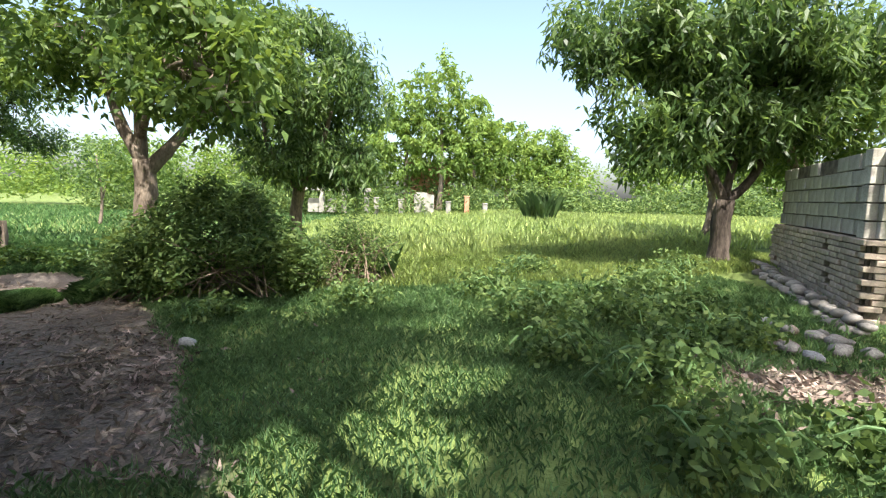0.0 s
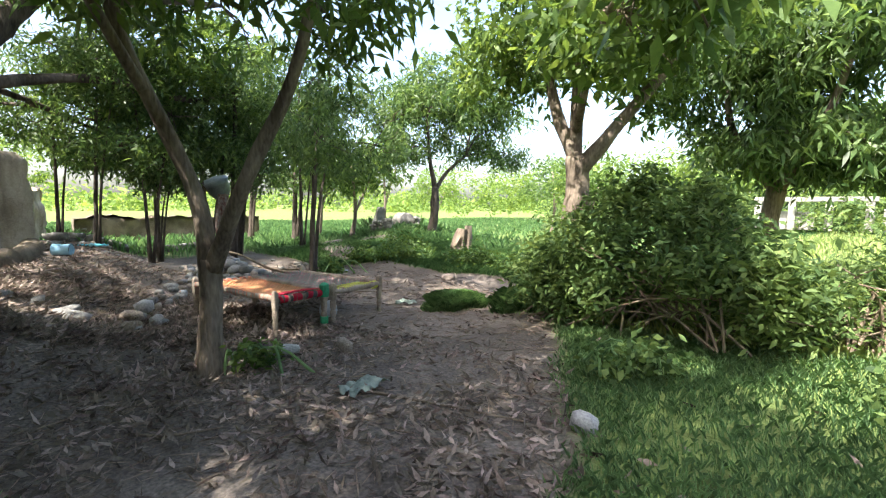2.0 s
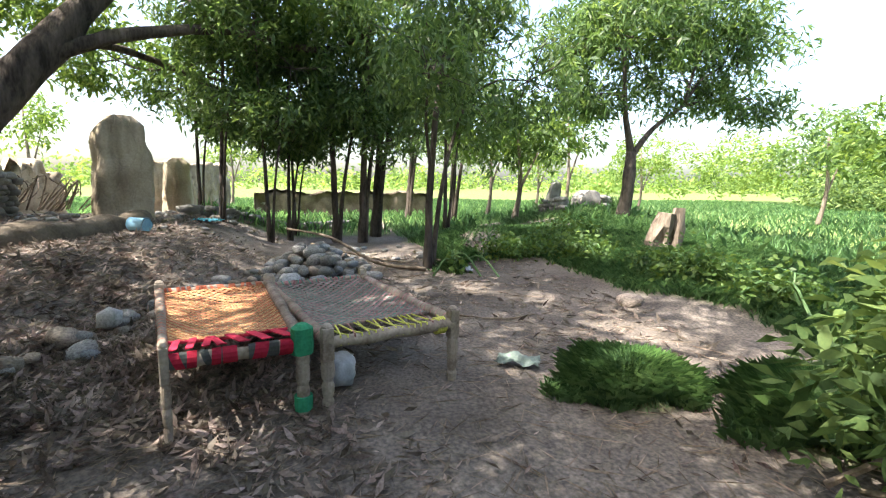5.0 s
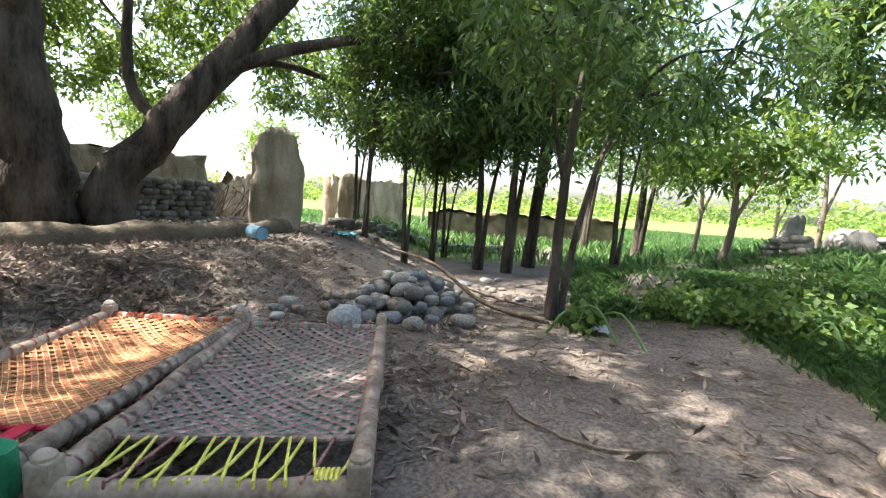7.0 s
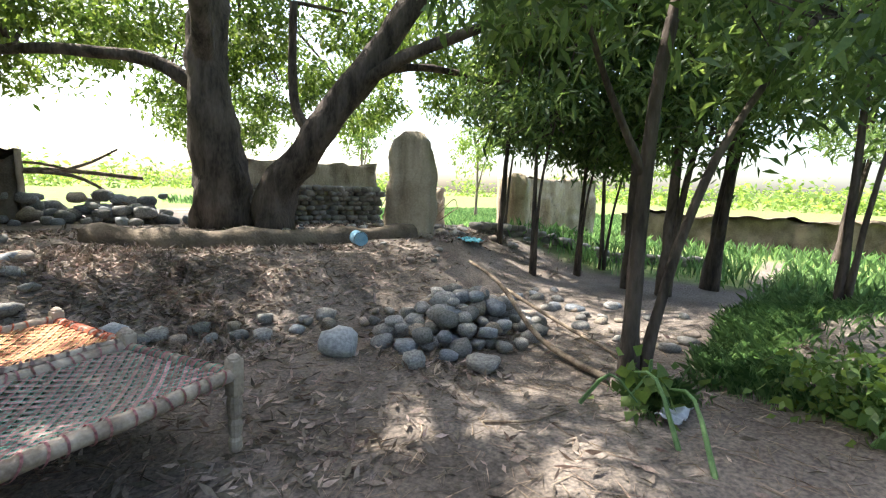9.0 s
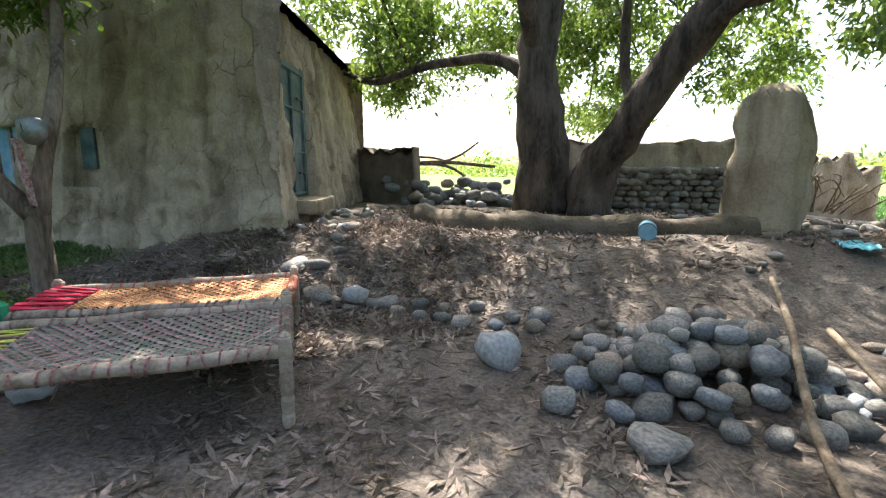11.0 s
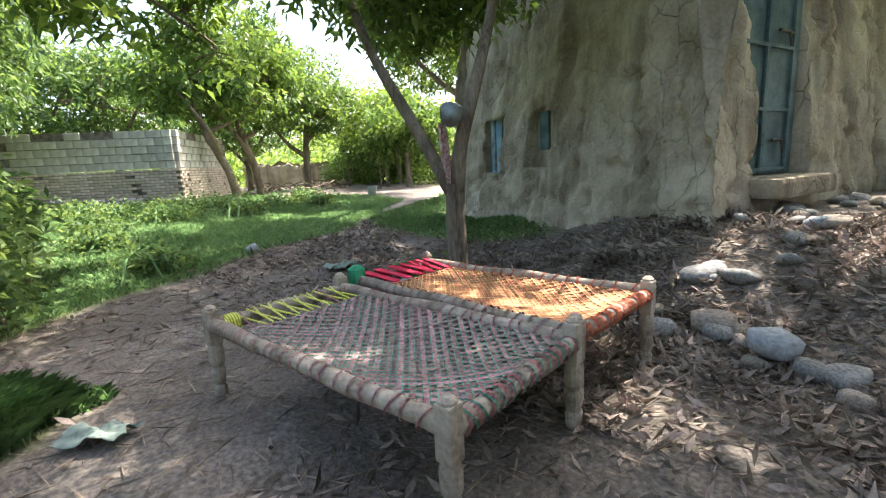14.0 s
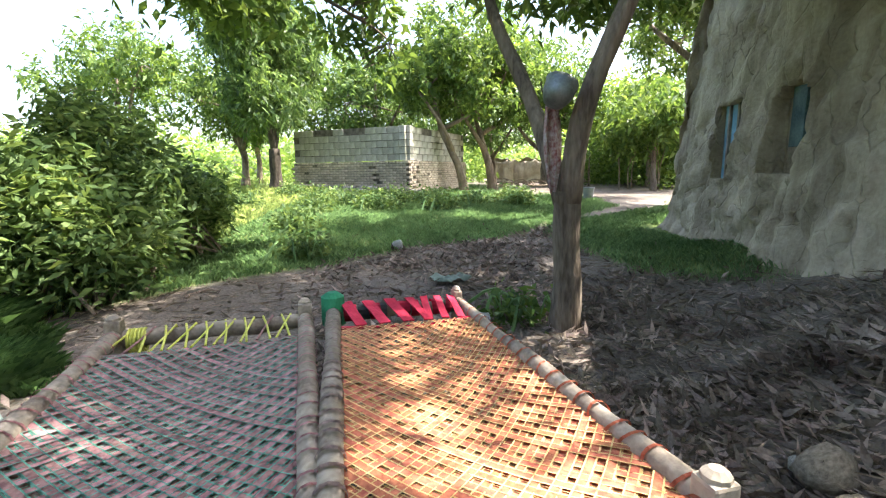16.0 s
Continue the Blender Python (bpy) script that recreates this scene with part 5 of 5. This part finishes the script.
tree("mango_tree", "spreading tree on the grassy mound", (-13.85, 13.2),
     [([(0, 0, 0), (0.1, 0, 0.9), (0.0, 0.1, 1.6)], 0.17, 0.13), ([(0, 0.1, 1.5), (0.0, 0.7, 2.2), (0.1, 1.5, 2.8)], 0.09, 0.04), ([(0, 0.1, 1.5), (0.05, -0.2, 2.6), (0, -0.3, 4.0)], 0.1, 0.04)],
     [(0, -0.4, 4.3, 1.5, 1.5, 1.2), (0, 1.7, 3.4, 1.3, 1.5, 0.9), (0.2, 3.0, 4.0, 1.2, 1.5, 1.0), (-0.2, 0.8, 5.2, 1.7, 2.0, 1.1), (0, -1.7, 3.9, 1.1, 1.2, 0.9), (0.2, 3.6, 3.1, 1.0, 1.1, 0.7), (0.1, 2.2, 4.8, 1.3, 1.5, 1.0), (0, -1.0, 2.9, 0.8, 0.9, 0.5)],
     M_MANGO, M_BARK_OLD_SHADED, (0.19, 0.055), 2900, 9, hang=0.6, fill=0.3)
for x, y, H, m in ((-16.5, 11.5, 2.8, M_LEAF), (-27, 18, 3.6, M_PALE), (-26, 24, 3.4, M_PALE), (-21, 16, 4.5, M_LEAF), (-22, 13, 4.0, M_LEAF), (-13, 22, 3.4, M_LEAF), (-17, 25, 3.6, M_MANGO), (-33, 2, 4, M_PALE), (-30, -6, 4.5, M_PALE), (-24, -9, 5, M_LEAF)):
    tree("tree", "light leafy tree standing in the far field", (x, y), [([(0, 0, 0), (0.1, 0.1, H * 0.4), (0, 0, H)], 0.1, 0.04), ([(0.1, 0.1, H * 0.35), (0.2, 0.7, H * 0.8)], 0.05, 0.02)],
         [(0, 0, H, 1.5, 1.5, 1.0), (0.2, 0.8, H * 0.8, 1.0, 1.0, 0.7), (-0.3, -0.8, H * 0.75, 1.0, 1.0, 0.7)], m, M_BARK, (0.24, 0.09), 300, 7, twigs=False)

# ---------- bushes ----------
def bush(label, at, blobs, mat, tips, per=9, leaf=(0.10, 0.04), stems=26, name="bush", bark=M_TWIG):
    t = thing(name, label, "bush", (at[0], at[1], ground(*at)))
    bm = bmesh.new()
    b = np.array(blobs, float)
    pick = rng.integers(len(b), size=tips)
    q = rng.normal(size=(tips, 3))
    q /= np.linalg.norm(q, axis=1)[:, None]
    lump = 1 + 0.22 * np.sin(5 * q[:, :1] + 3 * q[:, 1:2] + at[0]) * np.sin(6 * q[:, 2:] + at[1]) + 0.12 * rng.normal(size=(tips, 1))
    p = b[pick, :3] + q * b[pick, 3:] * rng.uniform(0.5, 1.04, (tips, 1)) * lump
    p = p[p[:, 2] > 0.04]
    for i in range(stems):
        e = Vector(p[i])
        c = b[int(rng.integers(len(b)))]
        s = Vector((c[0] + rng.normal(0, 0.25), c[1] + rng.normal(0, 0.2), 0))
        tube(bm, smooth_path([s, s.lerp(e, 0.5) + Vector((0, 0, 0.2)), e], 3), [0.018 - 0.002 * k for k in range(7)], 5, 0, False)
    part("stem", bm, bark, t)
    v, f = whorls(p, per, leaf[0], leaf[1], 0.1, 0.09, 0.15)
    part_mesh("foliage", mesh_from("foliage", v, f, mat), t)
lobes = [(rng.uniform(-1.35, 1.5), rng.uniform(-0.55, 0.6), rng.uniform(0.3, 1.0), rng.uniform(0.34, 0.6), rng.uniform(0.34, 0.55), rng.uniform(0.3, 0.5)) for _ in range(22)]
lobes += [(-0.5, 0.1, 1.45, 0.42, 0.4, 0.42), (0.25, -0.1, 1.4, 0.5, 0.45, 0.4), (0.9, 0.1, 1.2, 0.45, 0.4, 0.38), (-1.0, 0.1, 1.15, 0.4, 0.4, 0.35), (-0.1, 0.2, 1.75, 0.25, 0.25, 0.3), (0.6, 0.2, 1.6, 0.2, 0.2, 0.3)]
bush("dense green bush with leafy sprays beside the path", (-4.0, 8.3), lobes, M_BUSH, 3300, 8, (0.125, 0.042), 60)
bush("thin twiggy shrub with sparse leaves", (-1.75, 8.5), [(0.0, 0, 0.55, 0.6, 0.45, 0.5), (0.5, 0, 0.75, 0.45, 0.4, 0.4), (-0.4, -0.1, 0.45, 0.5, 0.5, 0.4), (0.1, 0.1, 1.0, 0.35, 0.3, 0.35)], M_BUSH, 700, 5, (0.09, 0.026), 60)
bush("broad-leaved green seedling at the foot of the sapling", (-10.95, 7.75), [(0, 0, 0.16, 0.16, 0.16, 0.14)], M_LEAF, 14, 4, (0.12, 0.085), 6, "weeds", M_GRASS)
for x, y, s in ((-9.2, 10.2, 0.55), (-10.9, 9.7, 0.6), (-12.0, 10.4, 0.6), (-8.1, 10.4, 0.5), (-11.6, 8.9, 0.45), (1.0, 5.7, 0.5), (1.9, 5.2, 0.5), (2.4, 6.4, 0.6), (0.6, 7.0, 0.5), (3.0, 4.5, 0.4), (1.5, 3.3, 0.35), (3.4, 7.2, 0.6), (4.5, 8.4, 0.5), (0.9, 4.2, 0.35), (2.0, 4.1, 0.35), (3.1, 5.6, 0.5), (2.3, 2.2, 0.35), (1.3, 2.3, 0.3), (-6.0, 3.95, 0.1), (3.1, 1.9, 0.4), (-1.4, 6.9, 0.45), (-4.0, -0.2, 0.3), (1.6, 8.8, 0.5), (-3.3, 6.3, 0.3)):
    bush("low broad-leaved weeds in the grass", (x, y), [(0, 0, 0.12, s, s, 0.28 * min(1, s * 2)), (s * 0.6, 0.2, 0.1, s * 0.7, s * 0.6, 0.22 * min(1, s * 2))], M_BUSH if (x > -5) else M_LEAF, int(420 * s), 6, (0.085, 0.05), 8, "weeds", M_GRASS)

def blades(label, xs, ys, hgt, width, mat, name, bend=0.45, category="grass", keep=None):
    n = len(xs)
    z = relief(xs, ys)
    a = rng.uniform(0, 2 * math.pi, n)
    h = hgt * rng.uniform(0.5, 1.25, n)
    d = np.stack([np.cos(a), np.sin(a)], 1)
    s = np.stack([-d[:, 1], d[:, 0]], 1) * (width * rng.uniform(0.6, 1.3, n))[:, None] * 0.5
    b = bend * rng.uniform(0.2, 1.2, n)
    base = np.stack([xs, ys, z - 0.01], 1)
    mid = base + np.stack([d[:, 0] * h * b * 0.3, d[:, 1] * h * b * 0.3, h * 0.6], 1)
    tip = base + np.stack([d[:, 0] * h * b, d[:, 1] * h * b, h * (1 - 0.2 * b)], 1)
    s3 = np.concatenate([s, np.zeros((n, 1))], 1)
    v = np.stack([base - s3, base + s3, mid + s3 * 0.8, tip, mid - s3 * 0.8], 1).reshape(-1, 3)
    f = np.arange(5 * n).reshape(-1, 5)
    return tagged(new(name, mesh_from(name, v, f, mat)), label, category, kind="stuff")

def scatter(n, x0, x1, y0, y1, power=1.0):
    x, y = rng.uniform(x0, x1, n), rng.uniform(y0, y1, n)
    k = rng.uniform(0, 1, n) < turf(x, y) ** power * np.clip(0.75 + 0.6 * wave(x * 0.8, y * 0.8), 0.15, 1)
    inside = (x > -8.6) & (x < -1.5) & (y < 0.9) & (y > -5.2)
    k &= ~inside
    return x[k], y[k]
x, y = scatter(330000, -9, 5, -1.5, 9)
blades("short green meadow grass", x, y, 0.085, 0.0055, M_GRASS, "grass", 0.7)
x, y = scatter(210000, -14.5, -6.5, 7.8, 13)
blades("dense green weeds and grass by the stump", x, y, 0.13, 0.006, M_TUFT, "grass", 0.9)
x, y = scatter(70000, -20, -6.5, 8, 18)
k = (y > 13) | (x < -14.5)
blades("green grass on the mound", x[k], y[k], 0.17, 0.010, M_GRASS, "grass", 0.8)
x, y = scatter(110000, -6.5, 8, 8, 18)
blades("green meadow grass with seed heads", x, y, 0.17, 0.010, M_MEADOW_LIT, "grass", 0.6)
x, y = scatter(90000, -45, 30, 12, 50)
k = x < -7
blades("long meadow grass of the far field", x[~k], y[~k], 0.34, 0.04, M_MEADOW_LIT, "grass", 0.5)
blades("long green grass behind the mound", x[k], y[k], 0.3, 0.025, M_TUFT, "grass", 0.6)
x, y = scatter(30000, 2, 16, -8, 6)
blades("grass beside the block wall", x, y, 0.14, 0.015, M_GRASS, "grass", 0.6)
x, y = scatter(60000, -45, -16.5, -14, 20)
blades("tall grass beyond the saplings", x, y, 0.38, 0.02, M_TUFT, "grass", 0.5)
for cx, cy, r, h, n in ((-6.85, 7.6, 0.46, 0.22, 20000), (-6.0, 8.4, 0.5, 0.26, 20000), (-11.2, 7.75, 0.3, 0.16, 900)):
    a = rng.uniform(0, 6.283, n)
    q = r * np.minimum(np.abs(rng.normal(0, 0.55, n)), rng.uniform(0.75, 1.0, n)) * (1 + 0.35 * np.sin(3 * a + cx) + 0.2 * np.sin(7 * a))
    blades("dense tuft of bright green grass", cx + q * np.cos(a), cy + q * np.sin(a), h * (1.1 - 0.6 * np.minimum(q / r, 1) ** 2), 0.003, M_TUFT, "grass_tuft", 1.0, "grass")
for cx, cy, n, h in ((-1.6, 8.8, 90, 0.75), (-1.1, 9.1, 60, 0.65), (7.2, 27, 120, 1.6), (6.6, 27.5, 90, 1.5), (-22.5, 16.5, 130, 0.95), (-26, 22, 130, 1.0), (-24, 19, 150, 1.0)):
    a, q = rng.uniform(0, 6.283, n), (0.22 if h < 0.9 else 0.6) * np.sqrt(rng.uniform(0, 1, n))
    blades("clump of tall sword-shaped leaves", cx + q * np.cos(a), cy + q * np.sin(a), h, 0.03, M_FLAX, "flax_clump", 0.5, "grass")

# ---------- fallen leaves ----------
n = 26000
x = np.concatenate([rng.uniform(-13, -1, 26000), rng.normal(2.9, 0.6, 1500), rng.uniform(-10.2, -7.2, 30000), rng.uniform(-17, -9, 14000), rng.uniform(-11, -8.2, 6000), rng.uniform(-8, -1.2, 16000)])
y = np.concatenate([rng.uniform(1.2, 9, 26000), rng.normal(3.3, 0.35, 1500), rng.uniform(1.5, 5.2, 30000), rng.uniform(-1.5, 5, 14000), rng.uniform(4.8, 6.8, 6000), rng.uniform(1.8, 6.0, 16000)])
k = (rng.uniform(0, 1, len(x)) < np.clip(1.0 - turf(x, y), 0.03, 1) * np.clip(0.5 + 0.8 * wave(x * 0.7 + 3, y * 0.7), 0.1, 1)) | ((x > 1.5) & (y < 5))
k &= (rng.uniform(0, 1, len(x)) < np.where(y - 0.25 * x > 7.3, 0.3, np.where(x > -7, 0.85, 1.0))) | (x > 1.5)
k &= ~((x > -7.6) & (x < -1.6) & (y < 1.5))
x, y = x[k], y[k]
c = np.stack([x, y, relief(x, y) + 0.012], 1)
d = rng.normal(size=(len(x), 3))
d[:, 2] = np.abs(d[:, 2]) * 0.3
v, f = leaves(c, d, 0.092, 0.026, -0.06, 0.5)
v[:, 2] = np.maximum(v[:, 2], relief(v[:, 0], v[:, 1]) + 0.006)
tagged(new("leaf_litter", mesh_from("leaf_litter", v, f, M_LITTER)), "dry brown fallen leaves strewn over the earth", "leaves", kind="stuff")
n = 9000
x, y = rng.uniform(-13, -3, n), rng.uniform(1, 9, n)
k = turf(x, y) < 0.4
x, y = x[k], y[k]
c = np.stack([x, y, relief(x, y) + 0.008], 1)
d = rng.normal(size=(len(x), 3))
d[:, 2] = 0.02
v, f = leaves(c, d, 0.2, 0.008, 0.0)
tagged(new("twig_litter", mesh_from("twig_litter", v, f, M_TWIG)), "thin dry twigs strewn over the earth", "twigs", kind="stuff")

# ---------- far field: shrubs, ruin, posts, tall trees ----------
def far_mass(name, label, blobs, mat, tips, per, leaf, category="trees"):
    b = np.array(blobs, float)
    vol = b[:, 3] * b[:, 5]
    pick = rng.choice(len(b), size=tips, p=vol / vol.sum())
    q = rng.normal(size=(tips, 3))
    q /= np.linalg.norm(q, axis=1)[:, None]
    p = b[pick, :3] + q * b[pick, 3:] * rng.uniform(0.7, 1.08, (tips, 1)) 
    p = p[p[:, 2] > 0]
    v, f = whorls(p, per, leaf, leaf * 0.42, 0.2, leaf * 0.9, 0.15)
    tagged(new(name, mesh_from(name, v, f, mat)), label, category, kind="stuff")
row = [(rng.uniform(-34, 44), rng.uniform(38.5, 46), rng.uniform(0.4, 1.6), rng.uniform(1.2, 2.4), 1.4, rng.uniform(0.9, 2.4)) for _ in range(62)]
far_mass("far_shrubs", "dense shrubs along the far edge of the meadow", row, M_BUSH, 6500, 7, 0.36, "shrubs")
row = [(rng.uniform(-50, 60), rng.uniform(48, 60), rng.uniform(2.5, 5.0), rng.uniform(2.5, 4.5), 3, rng.uniform(2.0, 3.5)) for _ in range(34)]
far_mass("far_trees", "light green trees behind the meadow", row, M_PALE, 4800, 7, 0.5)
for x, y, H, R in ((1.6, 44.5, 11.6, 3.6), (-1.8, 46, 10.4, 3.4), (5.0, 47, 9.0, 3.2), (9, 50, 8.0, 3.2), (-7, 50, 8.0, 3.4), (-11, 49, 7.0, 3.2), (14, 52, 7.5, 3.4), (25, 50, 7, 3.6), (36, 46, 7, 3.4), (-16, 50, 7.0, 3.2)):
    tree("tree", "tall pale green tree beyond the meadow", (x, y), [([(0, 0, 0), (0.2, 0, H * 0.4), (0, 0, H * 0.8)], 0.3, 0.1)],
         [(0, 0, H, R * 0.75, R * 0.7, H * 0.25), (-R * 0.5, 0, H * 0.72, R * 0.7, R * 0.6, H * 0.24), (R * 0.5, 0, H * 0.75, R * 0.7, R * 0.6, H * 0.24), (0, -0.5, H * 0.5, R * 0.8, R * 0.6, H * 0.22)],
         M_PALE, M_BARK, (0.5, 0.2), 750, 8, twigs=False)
ring = []
for i in range(150):
    a = rng.uniform(1.9, 5.6)
    q = rng.uniform(130, 210)
    ring.append((-5 + q * math.cos(a), 5 + q * math.sin(a), rng.uniform(0, 2.5), rng.uniform(5, 10), rng.uniform(5, 10), rng.uniform(2, 5)))
# the haze here is only the pale leaf colour
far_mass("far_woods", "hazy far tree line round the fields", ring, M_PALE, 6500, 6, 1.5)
ring = [(20 + 30 * rng.uniform(0, 1), rng.uniform(-35, 30), rng.uniform(0.5, 3), rng.uniform(2, 3.5), rng.uniform(2, 3.5), rng.uniform(1.5, 3)) for i in range(46)]
far_mass("far_trees", "light green trees beyond the boundary wall", ring, M_PALE, 4200, 7, 0.5)
ring = [(rng.uniform(7, 17), rng.uniform(-11, -4.5), rng.uniform(0.6, 1.4), rng.uniform(0.9, 1.7), rng.uniform(0.9, 1.6), rng.uniform(0.7, 1.3)) for i in range(26)]
far_mass("yard_shrubs", "light green shrubs at the back of the yard", ring, M_LEAF, 2600, 8, 0.2, "shrubs")
ring = [(rng.uniform(9, 20), rng.uniform(-13, -3), rng.uniform(2.4, 4.6), rng.uniform(1.4, 2.4), rng.uniform(1.4, 2.4), rng.uniform(0.9, 1.6)) for i in range(20)]
far_mass("yard_trees", "light green tree crowns behind the yard", ring, M_PALE, 1500, 8, 0.26)
def block_thing(name, label, cat, boxes, mat):
    t = thing(name, label, cat)
    for pn, c, s in boxes:
        bm = bmesh.new()
        box(bm, c, s, 0, 0.03)
        part(pn, bm, mat, t)
    return t
g = ground(0, 40)
block_thing("white_pier", "short whitewashed masonry pier at the meadow's edge", "pier", [("pier", (0.1, 40, g + 0.85), (1.7, 0.6, 1.75)), ("cap", (-0.1, 40, g + 1.8), (1.0, 0.5, 0.2))], M_WHITEWALL)
for x, h_, m in ((2.2, 1.1, M_WHITEWALL), (3.8, 1.6, M_REDDIRT), (-1.9, 1.2, M_WHITEWALL), (5.4, 1.0, M_WHITEWALL), (-4.0, 1.3, M_WHITEWALL)):
    block_thing("fence_post", "short masonry post at the meadow's edge", "post", [("post", (x, 40, g + h_ / 2), (0.4, 0.4, h_)), ("cap", (x, 40, g + h_ + 0.05), (0.5, 0.5, 0.1))], m)
block_thing("ruined_frame", "pale concrete frame of an unfinished building", "ruin",
            [("pillar", (-10.5 + 1.9 * i, 40, g + 0.95), (0.4, 0.4, 1.9)) for i in range(4)] + [("beam", (-7.6, 40, g + 2.0), (6.3, 0.45, 0.3)), ("wall", (-8.7, 40.6, g + 0.6), (2.4, 0.25, 1.2))], M_WHITEWALL)
block_thing("brick_house", "red brick house half hidden by trees", "house", [("wall", (1.0, 50.5, 2.6), (4.5, 3, 5.2)), ("roof", (1.0, 50.5, 5.3), (5.0, 3.4, 0.3)), ("window", (0.2, 48.98, 3.4), (0.9, 0.12, 1.2))], M_REDDIRT)

# ---------- wood pile in the yard ----------
for i in range(34):
    x, y = rng.uniform(9.5, 13.5), rng.uniform(-3.0, 0.8)
    a = rng.uniform(0, 3.14)
    L = rng.uniform(0.6, 1.6)
    stick("pale cut branch on the wood pile", [(x, y, 0.05 + rng.uniform(0, 0.3)), (x + L * 0.5 * math.cos(a), y + L * 0.5 * math.sin(a), 0.12 + rng.uniform(0, 0.3)), (x + L * math.cos(a), y + L * math.sin(a), 0.05 + rng.uniform(0, 0.3))], 0.035, "branch")
for i in range(9):
    x, y = rng.uniform(6.5, 12), rng.uniform(-5.5, -2.8)
    stick("thin upright dead stem in the yard", [(x, y, 0), (x + 0.05, y, 0.8), (x + rng.uniform(-0.3, 0.3), y, rng.uniform(1.2, 2.0))], 0.03, "branch")

# ---------- block wall on a brick base ----------
yard_wall = thing("block_wall", "unfinished grey block wall on a worn brick base", "wall")
corner, endw, ends_ = Vector((4.80, 4.97, 0)), Vector((6.85, 9.0, 0)), Vector((9.4, 2.64, 0))
gz = ground(5.2, 5.4) - 0.12
z_mid, z_top = 1.55, 2.62
def unit_mesh(w, d, h, mat):
    bm = bmesh.new()
    box(bm, (0, 0, 0), (w, d, h))
    bmesh.ops.bevel(bm, geom=bm.edges[:], offset=0.006, segments=1, affect="EDGES")
    me = bpy.data.meshes.new("unit")
    bm.to_mesh(me)
    bm.free()
    me.materials.append(mat)
    return me
me_block, me_brick = unit_mesh(0.39, 0.20, 0.195, M_BLOCK), unit_mesh(0.225, 0.11, 0.066, M_BRICK)
me_half, me_hbrick = unit_mesh(0.19, 0.20, 0.195, M_BLOCK), unit_mesh(0.11, 0.11, 0.066, M_BRICK)
bm = bmesh.new()
for a, b in ((corner, endw), (corner, ends_)):
    d = (b - a).normalized()
    n_in = Vector((d.y, -d.x, 0)) if (b is endw) else Vector((-d.y, d.x, 0))
    L = (b - a).length
    ang = math.atan2(d.y, d.x)
    c = a + d * L / 2
    box(bm, c + n_in * 0.20 + Vector((0, 0, (gz + z_mid) / 2)), (L - 0.1, 0.24, z_mid - gz - 0.02), ang)
    box(bm, c + n_in * 0.22 + Vector((0, 0, (z_mid + z_top) / 2)), (L - 0.1, 0.14, z_top - z_mid - 0.03), ang)
part("core", bm, M_MORTAR, yard_wall)
count = 0
for a, b in ((corner, endw), (corner, ends_)):
    d = (b - a).normalized()
    n_in = Vector((d.y, -d.x, 0)) if (b is endw) else Vector((-d.y, d.x, 0))
    L = (b - a).length
    ang = math.atan2(d.y, d.x)
    for row_i in range(5):
        z = z_mid + 0.105 + row_i * 0.213
        u = 0.2 if row_i % 2 else 0.0
        if u:
            ob = part_mesh("block", me_half, yard_wall)
            ob.matrix_world = Matrix.Translation(a + d * 0.10 + n_in * 0.22 + Vector((0, 0, z))) @ Matrix.Rotation(ang, 4, "Z")
        while u + 0.4 < L:
            if not (row_i == 4 and rng.uniform() < 0.28):
                ob = part_mesh("block", me_block, yard_wall)
                ob.matrix_world = Matrix.Translation(a + d * (u + 0.2) + n_in * (0.22 + rng.normal(0, 0.006)) + Vector((0, 0, z + rng.normal(0, 0.003)))) @ Matrix.Rotation(ang + rng.normal(0, 0.008), 4, "Z")
            u += 0.405
    rows_n = int((z_mid - gz) / 0.078)
    if b is endw:
        for row_i in range(rows_n):
            z = z_mid - 0.04 - row_i * 0.078
            u = 0.12 if row_i % 2 else 0.0
            while u + 0.23 < L:
                if rng.uniform() > 0.04:
                    ob = part_mesh("brick", me_brick, yard_wall)
                    ob.matrix_world = Matrix.Translation(a + d * (u + 0.115) + n_in * (0.05 + rng.normal(0, 0.008)) + Vector((0, 0, z))) @ Matrix.Rotation(ang + rng.normal(0, 0.012), 4, "Z")
                u += 0.238
    else:
        vs, fs = [], []
        co = np.array([v.co[:] for v in me_brick.vertices])
        polys = [list(p.vertices) for p in me_brick.polygons]
        bmj = bmesh.new()
        for row_i in range(rows_n):
            z = z_mid - 0.04 - row_i * 0.078
            u = 0.12 if row_i % 2 else 0.0
            while u + 0.23 < L:
                if rng.uniform() > 0.03:
                    M = Matrix.Translation(a + d * (u + 0.115) + n_in * (0.05 + rng.normal(0, 0.008)) + Vector((0, 0, z))) @ Matrix.Rotation(ang + rng.normal(0, 0.012), 4, "Z")
                    vv = [M @ Vector(q) for q in co]
                    base = len(vs)
                    vs += [q[:] for q in vv]
                    fs += [[base + i for i in p] for p in polys]
                u += 0.238
        me = bpy.data.meshes.new("bricks")
        me.from_pydata(vs, [], fs)
        me.materials.append(M_BRICK)
        tagged(part_mesh("bricks", me, yard_wall), kind="stuff")
